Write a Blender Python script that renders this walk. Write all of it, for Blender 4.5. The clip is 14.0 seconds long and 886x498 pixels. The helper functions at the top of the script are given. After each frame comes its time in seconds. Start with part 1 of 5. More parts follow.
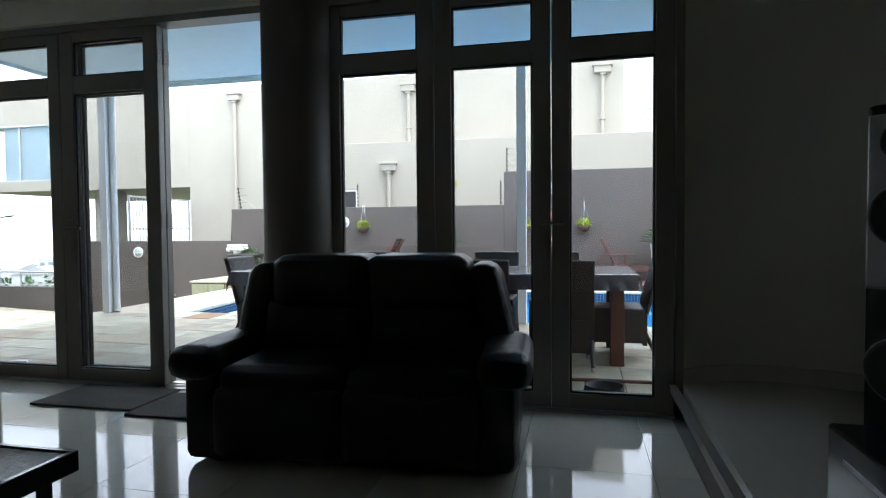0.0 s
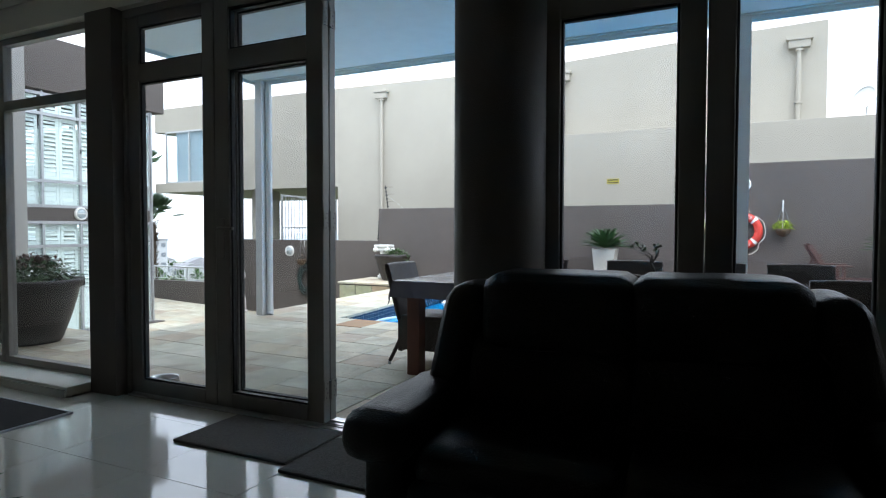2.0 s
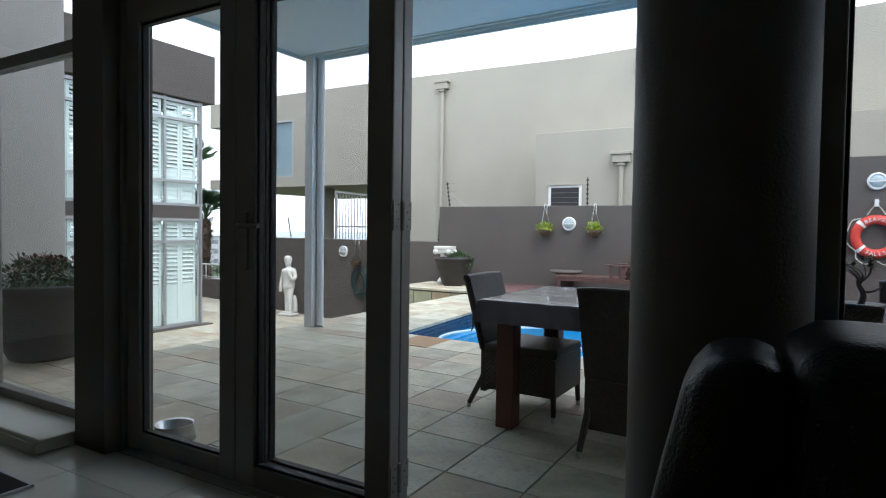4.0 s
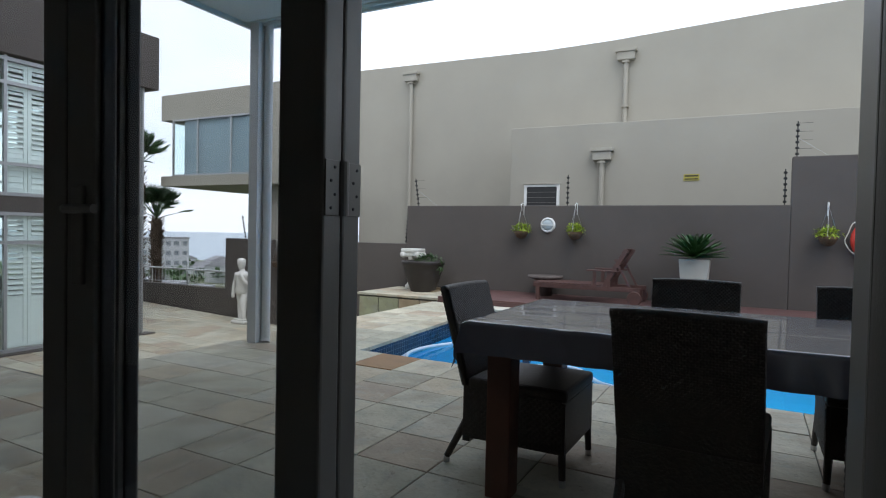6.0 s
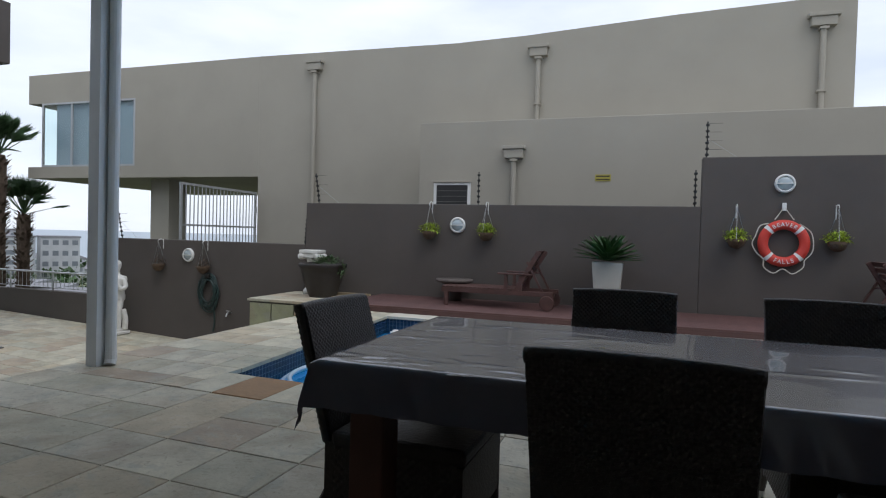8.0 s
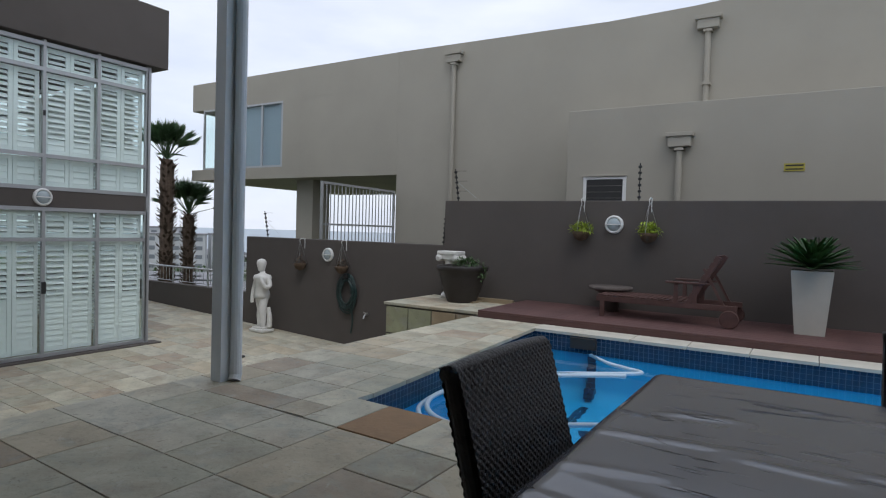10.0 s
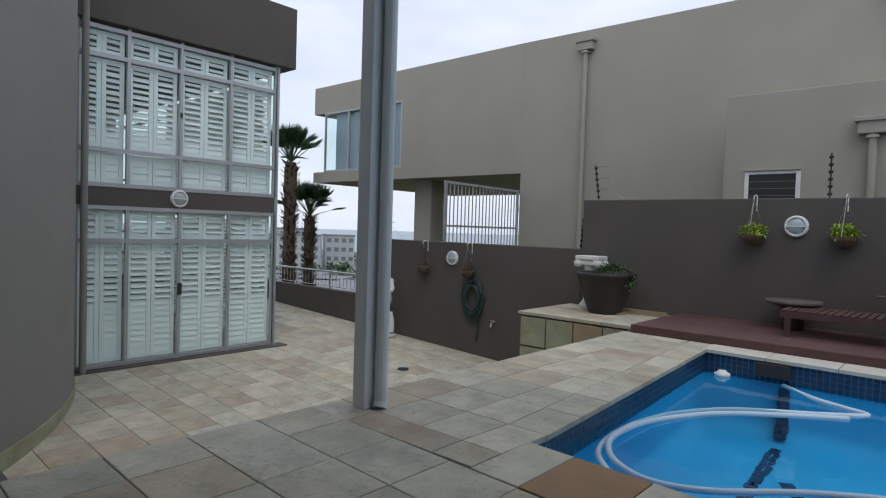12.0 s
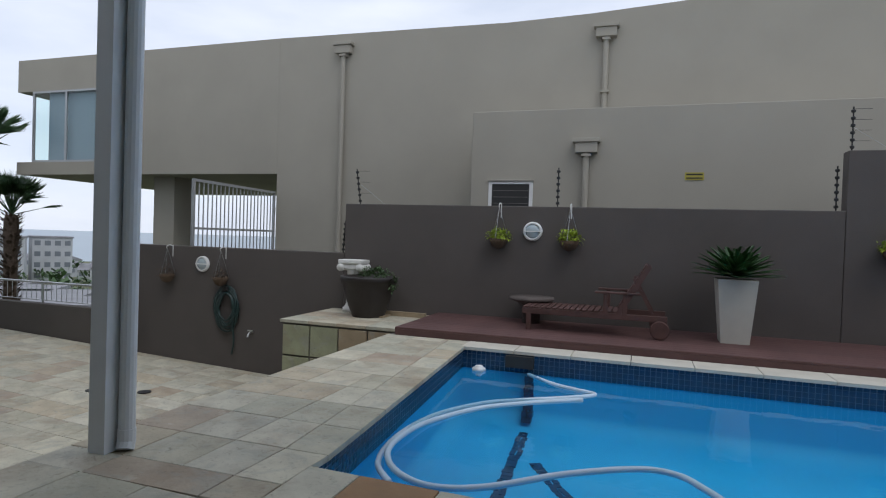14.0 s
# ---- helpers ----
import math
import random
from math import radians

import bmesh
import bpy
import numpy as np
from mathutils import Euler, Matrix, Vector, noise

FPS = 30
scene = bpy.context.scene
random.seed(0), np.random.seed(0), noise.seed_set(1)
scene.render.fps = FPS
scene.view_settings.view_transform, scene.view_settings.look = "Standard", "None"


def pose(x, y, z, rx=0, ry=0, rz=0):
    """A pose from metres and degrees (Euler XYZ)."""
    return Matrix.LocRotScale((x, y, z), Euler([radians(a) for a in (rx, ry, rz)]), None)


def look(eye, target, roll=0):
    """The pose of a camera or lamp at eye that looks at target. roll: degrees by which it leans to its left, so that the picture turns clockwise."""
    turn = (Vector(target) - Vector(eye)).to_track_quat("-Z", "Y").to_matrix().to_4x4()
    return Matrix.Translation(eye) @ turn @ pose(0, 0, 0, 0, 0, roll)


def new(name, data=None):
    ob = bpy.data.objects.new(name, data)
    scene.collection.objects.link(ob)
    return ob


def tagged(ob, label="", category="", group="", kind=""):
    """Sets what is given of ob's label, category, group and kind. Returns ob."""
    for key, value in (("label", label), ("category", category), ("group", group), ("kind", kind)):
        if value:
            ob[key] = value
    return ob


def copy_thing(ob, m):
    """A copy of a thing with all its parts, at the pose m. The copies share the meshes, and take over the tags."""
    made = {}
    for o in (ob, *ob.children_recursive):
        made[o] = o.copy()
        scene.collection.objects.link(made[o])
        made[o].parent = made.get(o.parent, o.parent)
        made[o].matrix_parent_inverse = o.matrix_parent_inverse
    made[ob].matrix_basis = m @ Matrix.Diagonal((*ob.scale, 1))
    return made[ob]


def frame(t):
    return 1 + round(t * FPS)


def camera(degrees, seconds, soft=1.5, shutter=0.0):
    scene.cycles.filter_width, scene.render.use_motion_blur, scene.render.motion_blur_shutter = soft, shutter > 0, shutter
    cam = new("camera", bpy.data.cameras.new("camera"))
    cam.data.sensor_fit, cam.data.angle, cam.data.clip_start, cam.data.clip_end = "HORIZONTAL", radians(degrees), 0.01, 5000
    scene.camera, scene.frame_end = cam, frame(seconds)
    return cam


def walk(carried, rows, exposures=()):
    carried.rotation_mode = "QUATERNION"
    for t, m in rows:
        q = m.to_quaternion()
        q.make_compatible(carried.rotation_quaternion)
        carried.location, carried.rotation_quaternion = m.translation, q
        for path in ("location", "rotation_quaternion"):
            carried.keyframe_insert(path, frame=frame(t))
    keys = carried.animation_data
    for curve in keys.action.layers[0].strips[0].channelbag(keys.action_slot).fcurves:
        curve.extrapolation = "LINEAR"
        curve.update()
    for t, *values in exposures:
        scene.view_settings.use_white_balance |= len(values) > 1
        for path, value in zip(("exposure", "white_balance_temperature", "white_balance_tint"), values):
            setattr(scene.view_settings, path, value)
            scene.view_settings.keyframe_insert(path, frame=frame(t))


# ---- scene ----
cam = camera(73.1, 14.0, 1.15)
PATH = [
    (0, (0.393, 0.537, 1.166), (-0.051, 2.486, 1.097), -0.5),
    (0.5, (0.242, 0.749, 1.173), (-0.297, 2.673, 1.104), -0.2),
    (1, (0.048, 0.973, 1.179), (-0.627, 2.855, 1.11), -0.1),
    (1.5, (-0.2, 1.177, 1.197), (-0.971, 3.021, 1.127), -0.0),
    (2, (-0.416, 1.431, 1.187), (-1.27, 3.238, 1.121), 0.1),
    (2.5, (-0.643, 1.689, 1.194), (-1.575, 3.458, 1.123), 0.2),
    (3, (-0.874, 1.961, 1.195), (-1.841, 3.71, 1.124), 0.4),
    (5.5, (-1.627, 3.075, 1.16), (-2.662, 4.785, 1.098), 1.1),
    (6, (-1.75, 3.294, 1.151), (-2.663, 5.073, 1.096), 1.2),
    (6.5, (-1.825, 3.49, 1.145), (-2.539, 5.357, 1.1), 1.4),
    (7, (-1.843, 3.71, 1.144), (-2.477, 5.607, 1.103), 1.4),
    (7.2, (-1.855, 3.793, 1.143), (-2.481, 5.688, 1.101), 1.5),
    (9.3, (-2.244, 4.643, 1.151), (-3.106, 6.447, 1.095), 1.7),
    (9.5, (-2.329, 4.743, 1.143), (-3.247, 6.519, 1.087), 1.7),
    (10, (-2.465, 4.892, 1.168), (-3.52, 6.59, 1.105), 1.7),
    (10.5, (-2.66, 5.047, 1.18), (-3.838, 6.661, 1.111), 1.7),
    (11, (-2.884, 5.115, 1.179), (-4.171, 6.644, 1.105), 1.7),
    (11.5, (-3.103, 5.177, 1.185), (-4.432, 6.67, 1.11), 1.8),
    (12, (-3.282, 5.273, 1.165), (-4.617, 6.761, 1.096), 1.8),
    (12.5, (-3.402, 5.36, 1.166), (-4.696, 6.883, 1.1), 1.9),
    (13, (-3.482, 5.383, 1.172), (-4.584, 7.052, 1.117), 2.1),
    (13.5, (-3.524, 5.37, 1.181), (-4.352, 7.19, 1.138), 2.1),
    (14, (-3.503, 5.359, 1.193), (-4.138, 7.255, 1.156), 1.9),
]
walk(cam, [(t, look(eye, target, roll)) for t, eye, target, roll in PATH],
     [(0, 2.42, 6250, 7), (1, 2.12, 6250, 7), (2, 1.92, 6200, 7), (3, 1.75, 6250, 7), (5.5, 1.0, 6350, 8), (6.5, 0.6, 6400, 9), (7.2, 0.38, 6450, 10), (9.3, 0.1, 6450, 11), (14, 0.04, 6400, 11)])

# ---- world and sun: a bright overcast day ----
world = bpy.data.worlds.new("world")
scene.world = world
world.use_nodes = True
wn, wl = world.node_tree.nodes, world.node_tree.links
sky = wn.new("ShaderNodeTexSky")
sky.sky_type = "NISHITA"
sky.sun_disc = False
sky.sun_elevation, sky.sun_rotation = radians(57), radians(135)
sky_gain = wn.new("ShaderNodeMix")
sky_gain.data_type = "RGBA"
sky_gain.blend_type = "MULTIPLY"
sky_gain.inputs[0].default_value = 1.0
sky_gain.inputs[7].default_value = (0.10, 0.10, 0.10, 1)
wl.new(sky.outputs[0], sky_gain.inputs[6])
w_tc = wn.new("ShaderNodeTexCoord")
w_map = wn.new("ShaderNodeMapping")
w_map.inputs["Scale"].default_value = (1.6, 1.6, 5.0)
wl.new(w_tc.outputs["Generated"], w_map.inputs[0])
w_noise = wn.new("ShaderNodeTexNoise")
w_noise.inputs["Scale"].default_value = 2.2
w_noise.inputs["Detail"].default_value = 6
wl.new(w_map.outputs[0], w_noise.inputs[0])
w_ramp = wn.new("ShaderNodeValToRGB")
w_ramp.color_ramp.elements[0].position, w_ramp.color_ramp.elements[0].color = 0.3, (0.57, 0.63, 0.745, 1)
w_ramp.color_ramp.elements[1].position, w_ramp.color_ramp.elements[1].color = 0.7, (0.76, 0.80, 0.88, 1)
wl.new(w_noise.outputs[0], w_ramp.inputs[0])
w_mix = wn.new("ShaderNodeMix")
w_mix.data_type = "RGBA"
w_mix.inputs[0].default_value = 0.88
wl.new(sky_gain.outputs[2], w_mix.inputs[6])
wl.new(w_ramp.outputs[0], w_mix.inputs[7])
wl.new(w_mix.outputs[2], wn["Background"].inputs[0])
wn["Background"].inputs[1].default_value = 1.25

sun = new("sun", bpy.data.lights.new("sun", "SUN"))
sun.data.energy, sun.data.angle, sun.data.color = 0.6, radians(25), (1.0, 0.97, 0.92)
sun.matrix_world = look((0, 0, 20), (-9, 9, 0))

# ---- materials ----


def mat(name, color, rough=0.6, metal=0.0, var=0.12, scale=6.0, bump=0.15, bscale=60.0, rand=0.0, spec=0.5, stain=0.0, stain_scale=0.9, coat=0.0, stain_color=None):
    """A procedural surface: base colour varied by coarse and fine noise, optional stains, fine relief."""
    m = bpy.data.materials.new(name)
    m.use_nodes = True
    n, l = m.node_tree.nodes, m.node_tree.links
    b = n["Principled BSDF"]
    b.inputs["Roughness"].default_value, b.inputs["Metallic"].default_value = rough, metal
    b.inputs["Specular IOR Level"].default_value = spec
    b.inputs["Coat Weight"].default_value = coat
    tc = n.new("ShaderNodeTexCoord")
    a = n.new("ShaderNodeTexNoise")
    a.inputs["Scale"].default_value, a.inputs["Detail"].default_value = scale, 8
    l.new(tc.outputs["Object"], a.inputs[0])
    hsv = n.new("ShaderNodeHueSaturation")
    hsv.inputs["Color"].default_value = (*color, 1)
    mr = n.new("ShaderNodeMapRange")
    mr.inputs[1].default_value, mr.inputs[2].default_value = 0.25, 0.75
    mr.inputs[3].default_value, mr.inputs[4].default_value = 1 - var, 1 + var
    l.new(a.outputs[0], mr.inputs[0])
    val = mr.outputs[0]
    if rand:
        oi = n.new("ShaderNodeObjectInfo")
        r = n.new("ShaderNodeMapRange")
        r.inputs[3].default_value, r.inputs[4].default_value = 1 - rand, 1 + rand
        l.new(oi.outputs["Random"], r.inputs[0])
        mul = n.new("ShaderNodeMath")
        mul.operation = "MULTIPLY"
        l.new(val, mul.inputs[0])
        l.new(r.outputs[0], mul.inputs[1])
        val = mul.outputs[0]
    l.new(val, hsv.inputs["Value"])
    out = hsv.outputs[0]
    if stain:
        s = n.new("ShaderNodeTexNoise")
        s.inputs["Scale"].default_value, s.inputs["Detail"].default_value, s.inputs["Roughness"].default_value = stain_scale, 6, 0.65
        l.new(tc.outputs["Object"], s.inputs[0])
        sr = n.new("ShaderNodeMapRange")
        sr.inputs[1].default_value, sr.inputs[2].default_value, sr.inputs[4].default_value = 0.48, 0.68, stain
        l.new(s.outputs[0], sr.inputs[0])
        mx = n.new("ShaderNodeMix")
        mx.data_type = "RGBA"
        mx.inputs[7].default_value = (*(stain_color or [c * 0.55 for c in color]), 1)
        l.new(sr.outputs[0], mx.inputs[0])
        l.new(out, mx.inputs[6])
        out = mx.outputs[2]
    l.new(out, b.inputs["Base Color"])
    if bump:
        f = n.new("ShaderNodeTexNoise")
        f.inputs["Scale"].default_value, f.inputs["Detail"].default_value = bscale, 4
        l.new(tc.outputs["Object"], f.inputs[0])
        bp = n.new("ShaderNodeBump")
        bp.inputs["Strength"].default_value, bp.inputs["Distance"].default_value = bump, 0.01
        l.new(f.outputs[0], bp.inputs["Height"])
        l.new(bp.outputs[0], b.inputs["Normal"])
    return m


def stone_mat(name, tones):
    """Sandstone slabs: each slab takes its own tone, with drifting veins inside it."""
    m = mat(name, (0.3, 0.28, 0.22), rough=0.7, var=0.2, scale=3.0, bump=0.25, bscale=25, rand=0.07, spec=0.3)
    n, l = m.node_tree.nodes, m.node_tree.links
    hsv = next(x for x in n if x.type == "HUE_SAT")
    oi = n.new("ShaderNodeObjectInfo")
    ramp = n.new("ShaderNodeValToRGB")
    ramp.color_ramp.interpolation = "CONSTANT"
    els = ramp.color_ramp.elements
    for k, tone in enumerate(tones):
        e = els[k] if k < 2 else els.new(0.5)
        e.position = k / len(tones)
    for k, tone in enumerate(tones):
        els[k].position = k / len(tones)
        els[k].color = (*tone, 1)
    l.new(oi.outputs["Random"], ramp.inputs[0])
    tc = next(x for x in n if x.type == "TEX_COORD")
    geo = n.new("ShaderNodeNewGeometry")
    wob = n.new("ShaderNodeMath")
    wob.operation = "MULTIPLY"
    wob.inputs[1].default_value = 40.0
    l.new(oi.outputs["Random"], wob.inputs[0])

    def layer(source, scale, detail, dist, lo, hi, amount, tint):
        v = n.new("ShaderNodeTexNoise")
        v.noise_dimensions = "4D"
        v.inputs["Scale"].default_value, v.inputs["Detail"].default_value, v.inputs["Distortion"].default_value = scale, detail, dist
        v.inputs["Roughness"].default_value = 0.62
        l.new(geo.outputs["Position"], v.inputs["Vector"])
        l.new(wob.outputs[0], v.inputs["W"])
        vr = n.new("ShaderNodeMapRange")
        vr.inputs[1].default_value, vr.inputs[2].default_value, vr.inputs[4].default_value = lo, hi, amount
        l.new(v.outputs[0], vr.inputs[0])
        mx = n.new("ShaderNodeMix")
        mx.data_type = "RGBA"
        mx.inputs[7].default_value = (*tint, 1)
        l.new(vr.outputs[0], mx.inputs[0])
        l.new(source, mx.inputs[6])
        return mx.outputs[2]

    col = layer(ramp.outputs[0], 1.3, 6, 1.0, 0.50, 0.66, 0.55, (0.29, 0.22, 0.155))
    col = layer(col, 2.6, 8, 2.2, 0.52, 0.62, 0.45, (0.33, 0.335, 0.29))
    col = layer(col, 7.0, 9, 3.0, 0.60, 0.68, 0.45, (0.16, 0.13, 0.10))
    col = layer(col, 24.0, 9, 1.0, 0.54, 0.68, 0.35, (0.20, 0.18, 0.14))
    col = layer(col, 1.8, 9, 4.0, 0.60, 0.63, 0.30, (0.52, 0.50, 0.42))
    l.new(col, hsv.inputs["Color"])
    bumps = [x for x in n if x.type == "BUMP"]
    bumps[0].inputs["Strength"].default_value = 0.4
    return m


def glass_mat(name, tint=(1, 1, 1), clear=0.95, mirror=0.03):
    """A thin clear pane: it lets light straight through and mirrors by its angle."""
    m = bpy.data.materials.new(name)
    m.use_nodes = True
    n, l = m.node_tree.nodes, m.node_tree.links
    n.remove(n["Principled BSDF"])
    tr, gl, mx, lw = n.new("ShaderNodeBsdfTransparent"), n.new("ShaderNodeBsdfGlossy"), n.new("ShaderNodeMixShader"), n.new("ShaderNodeLayerWeight")
    pw, fr = n.new("ShaderNodeMath"), n.new("ShaderNodeMapRange")
    pw.operation = "POWER"
    pw.inputs[1].default_value = 5.0
    lw.inputs[0].default_value = 0.5
    l.new(lw.outputs["Facing"], pw.inputs[0])
    l.new(pw.outputs[0], fr.inputs[0])
    fr.inputs[3].default_value, fr.inputs[4].default_value = mirror, 1.0
    tr.inputs[0].default_value = (*[c * clear for c in tint], 1)
    gl.inputs["Roughness"].default_value = 0.0
    l.new(fr.outputs[0], mx.inputs[0])
    l.new(tr.outputs[0], mx.inputs[1])
    l.new(gl.outputs[0], mx.inputs[2])
    l.new(mx.outputs[0], n["Material Output"].inputs[0])
    return m


def water_mat():
    m = glass_mat("pool_water", (0.80, 0.96, 1.0), 1.0, 0.02)
    n, l = m.node_tree.nodes, m.node_tree.links
    gl = next(x for x in n if x.type == "BSDF_GLOSSY")
    tc, w, bp = n.new("ShaderNodeTexCoord"), n.new("ShaderNodeTexNoise"), n.new("ShaderNodeBump")
    w.inputs["Scale"].default_value, w.inputs["Detail"].default_value = 5.0, 3
    bp.inputs["Strength"].default_value, bp.inputs["Distance"].default_value = 0.12, 0.02
    l.new(tc.outputs["Object"], w.inputs[0])
    l.new(w.outputs[0], bp.inputs["Height"])
    l.new(bp.outputs[0], gl.inputs["Normal"])
    return m


M_TAUPE = mat("taupe_plaster", (0.096, 0.083, 0.075), 0.85, var=0.06, scale=1.2, bump=0.3, bscale=120, stain=0.25, stain_scale=0.5)
M_BEIGE = mat("beige_plaster", (0.36, 0.335, 0.28), 0.85, var=0.05, scale=0.8, bump=0.3, bscale=90, stain=0.12, stain_scale=0.35)
M_CURVE = mat("grey_plaster", (0.25, 0.24, 0.22), 0.85, var=0.05, scale=1.0, bump=0.3, bscale=110)
M_INWALL = mat("interior_plaster", (0.72, 0.70, 0.62), 0.75, var=0.04, scale=2, bump=0.15, bscale=150)
M_DARKCOL = mat("dark_taupe_paint", (0.13, 0.115, 0.10), 0.6, var=0.05, scale=2, bump=0.12, bscale=150)
M_CEIL = mat("ceiling_paint", (0.74, 0.74, 0.70), 0.85, var=0.03, scale=2, bump=0.1)
M_ALU = mat("brown_grey_aluminium", (0.24, 0.225, 0.205), 0.42, 0.2, var=0.05, bump=0.03, bscale=200)
M_ALU_LT = mat("light_grey_aluminium", (0.42, 0.43, 0.44), 0.4, 0.4, var=0.05, bump=0.03, bscale=200)
M_STEEL = mat("brushed_steel", (0.55, 0.55, 0.55), 0.3, 1.0, var=0.05, bump=0.05, bscale=200)
M_RUBBER = mat("black_rubber", (0.015, 0.015, 0.015), 0.6, var=0.1)
M_GLASS = glass_mat("clear_glass")
M_GLASSB = glass_mat("faintly_tinted_glass", (0.96, 1.0, 0.99), 1.0, 0.02)
# The cyan cast puts light bounced off the pool into the paint colour.
M_CANOPY = mat("pool_lit_canopy_paint", (0.66, 0.76, 0.78), 0.6, var=0.03, bump=0.05)
M_COLUMN = mat("galvanised_paint", (0.68, 0.71, 0.73), 0.45, 0.0, var=0.06, scale=3, bump=0.05)
M_STONE = stone_mat("sandstone_slab", [(0.479, 0.449, 0.344), (0.453, 0.436, 0.340), (0.488, 0.440, 0.331), (0.505, 0.480, 0.384), (0.540, 0.510, 0.410), (0.418, 0.349, 0.257), (0.470, 0.445, 0.349), (0.436, 0.414, 0.318), (0.461, 0.401, 0.292), (0.497, 0.471, 0.371), (0.383, 0.318, 0.240), (0.514, 0.480, 0.371)])
M_STONEB = stone_mat("sandstone_riser", [(0.36, 0.35, 0.24), (0.33, 0.34, 0.22), (0.32, 0.25, 0.16)])
M_GROUT = mat("dark_grout", (0.13, 0.12, 0.10), 0.9, var=0.2, bump=0.3)
M_FLOOR = mat("polished_porcelain", (0.62, 0.60, 0.53), 0.06, var=0.04, scale=2, bump=0.0, rand=0.03)
M_FGROUT = mat("floor_grout", (0.20, 0.19, 0.17), 0.7, var=0.1)
M_LEATHER = mat("black_leather", (0.011, 0.010, 0.011), 0.34, var=0.2, scale=8, bump=0.35, bscale=140, spec=0.25)
M_MAT = mat("grey_coir", (0.11, 0.10, 0.09), 0.95, var=0.35, scale=90, bump=0.8, bscale=220)
M_RUG = mat("black_rug", (0.012, 0.012, 0.012), 0.95, var=0.3, scale=60, bump=0.6, bscale=160)
M_WICKER = mat("dark_wicker", (0.040, 0.030, 0.025), 0.45, var=0.3, scale=40, bump=0.5, bscale=90)
M_WOOD = mat("mahogany_wood", (0.12, 0.045, 0.028), 0.5, var=0.25, scale=5, bump=0.2, bscale=40)
M_LOUNGER = mat("weathered_red_wood", (0.088, 0.043, 0.036), 0.6, var=0.3, scale=7, bump=0.2, bscale=40)
M_DECK = mat("red_brown_decking", (0.105, 0.052, 0.047), 0.6, var=0.18, scale=4, bump=0.2, bscale=50, rand=0.12)
M_POOL = mat("blue_pool_plaster", (0.02, 0.41, 0.72), 0.7, var=0.06, scale=2, bump=0.05)
M_MOSAIC = mat("dark_blue_mosaic", (0.020, 0.060, 0.125), 0.25, var=0.3, scale=9, bump=0.05, rand=0.35)
M_MGROUT = mat("mosaic_grout", (0.16, 0.22, 0.28), 0.8, var=0.1)
M_COPING = mat("white_coping", (0.55, 0.52, 0.44), 0.7, var=0.12, scale=4, bump=0.2)
M_HOSE = mat("pale_blue_hose", (0.55, 0.68, 0.78), 0.4, var=0.05)
M_WHITE = mat("white_paint", (0.75, 0.75, 0.73), 0.5, var=0.05, scale=6, bump=0.05)
M_SHUTTER = mat("white_shutter", (0.88, 0.89, 0.88), 0.5, var=0.04, bump=0.03)
M_STATUE = mat("white_cast_stone", (0.72, 0.71, 0.67), 0.7, var=0.08, scale=10, bump=0.3, stain=0.2, stain_scale=6)
M_POT = mat("dark_brown_pot", (0.024, 0.019, 0.017), 0.5, var=0.15, scale=6, bump=0.15)
M_PLANTER = mat("pale_planter", (0.50, 0.48, 0.42), 0.75, var=0.06, scale=5, bump=0.15)
M_CYCAD = mat("cycad_green", (0.045, 0.115, 0.034), 0.5, var=0.35, scale=15, bump=0.1)
M_LIME = mat("lime_leaves", (0.32, 0.42, 0.03), 0.5, var=0.35, scale=25, bump=0.1)
M_LEAF = mat("garden_leaves", (0.05, 0.10, 0.03), 0.5, var=0.4, scale=20, bump=0.1)
M_REDLEAF = mat("reddish_succulent", (0.10, 0.05, 0.035), 0.5, var=0.4, scale=20, bump=0.1)
M_PALM = mat("palm_green", (0.055, 0.11, 0.045), 0.5, var=0.35, scale=5, bump=0.1)
M_TRUNK = mat("palm_trunk", (0.10, 0.07, 0.05), 0.9, var=0.4, scale=14, bump=0.8, bscale=20)
M_BARK = mat("grey_bark", (0.09, 0.08, 0.07), 0.9, var=0.3, scale=20, bump=0.5)
M_COIR = mat("coir_basket", (0.10, 0.065, 0.04), 0.95, var=0.4, scale=50, bump=0.8, bscale=120)
M_ORANGE = mat("orange_lifebuoy", (0.62, 0.055, 0.038), 0.5, var=0.08, scale=6, bump=0.1)
M_ROPE = mat("white_rope", (0.6, 0.57, 0.5), 0.9, var=0.1)
M_GREENHOSE = mat("dark_green_hose", (0.012, 0.032, 0.030), 0.4, var=0.2)
M_DISH = mat("grey_brown_stone", (0.12, 0.10, 0.09), 0.8, var=0.2, scale=9, bump=0.3)
M_LAMPGLASS = mat("frosted_lamp_glass", (0.38, 0.44, 0.46), 0.25, var=0.05, bump=0.1, bscale=60)
M_BLIND = mat("grey_blind", (0.26, 0.32, 0.38), 0.6, var=0.03)
# Near-black colour that stands for the shade inside unlit cavities.
M_UNLIT = mat("unlit_void", (0.03, 0.03, 0.03), 0.8, var=0.1)
M_YELLOW = mat("yellow_sign", (0.40, 0.34, 0.05), 0.5, var=0.05)
M_BLUE = mat("blue_plastic", (0.02, 0.035, 0.16), 0.4, var=0.05)
M_BLACK = mat("gloss_black", (0.01, 0.01, 0.011), 0.15, var=0.05, bump=0)
M_SILVER = mat("silver_plastic", (0.35, 0.35, 0.36), 0.3, 0.7, var=0.05, bump=0)
M_HAMMER = mat("hammered_glass_top", (0.25, 0.25, 0.24), 0.12, var=0.1, bump=0.9, bscale=70)
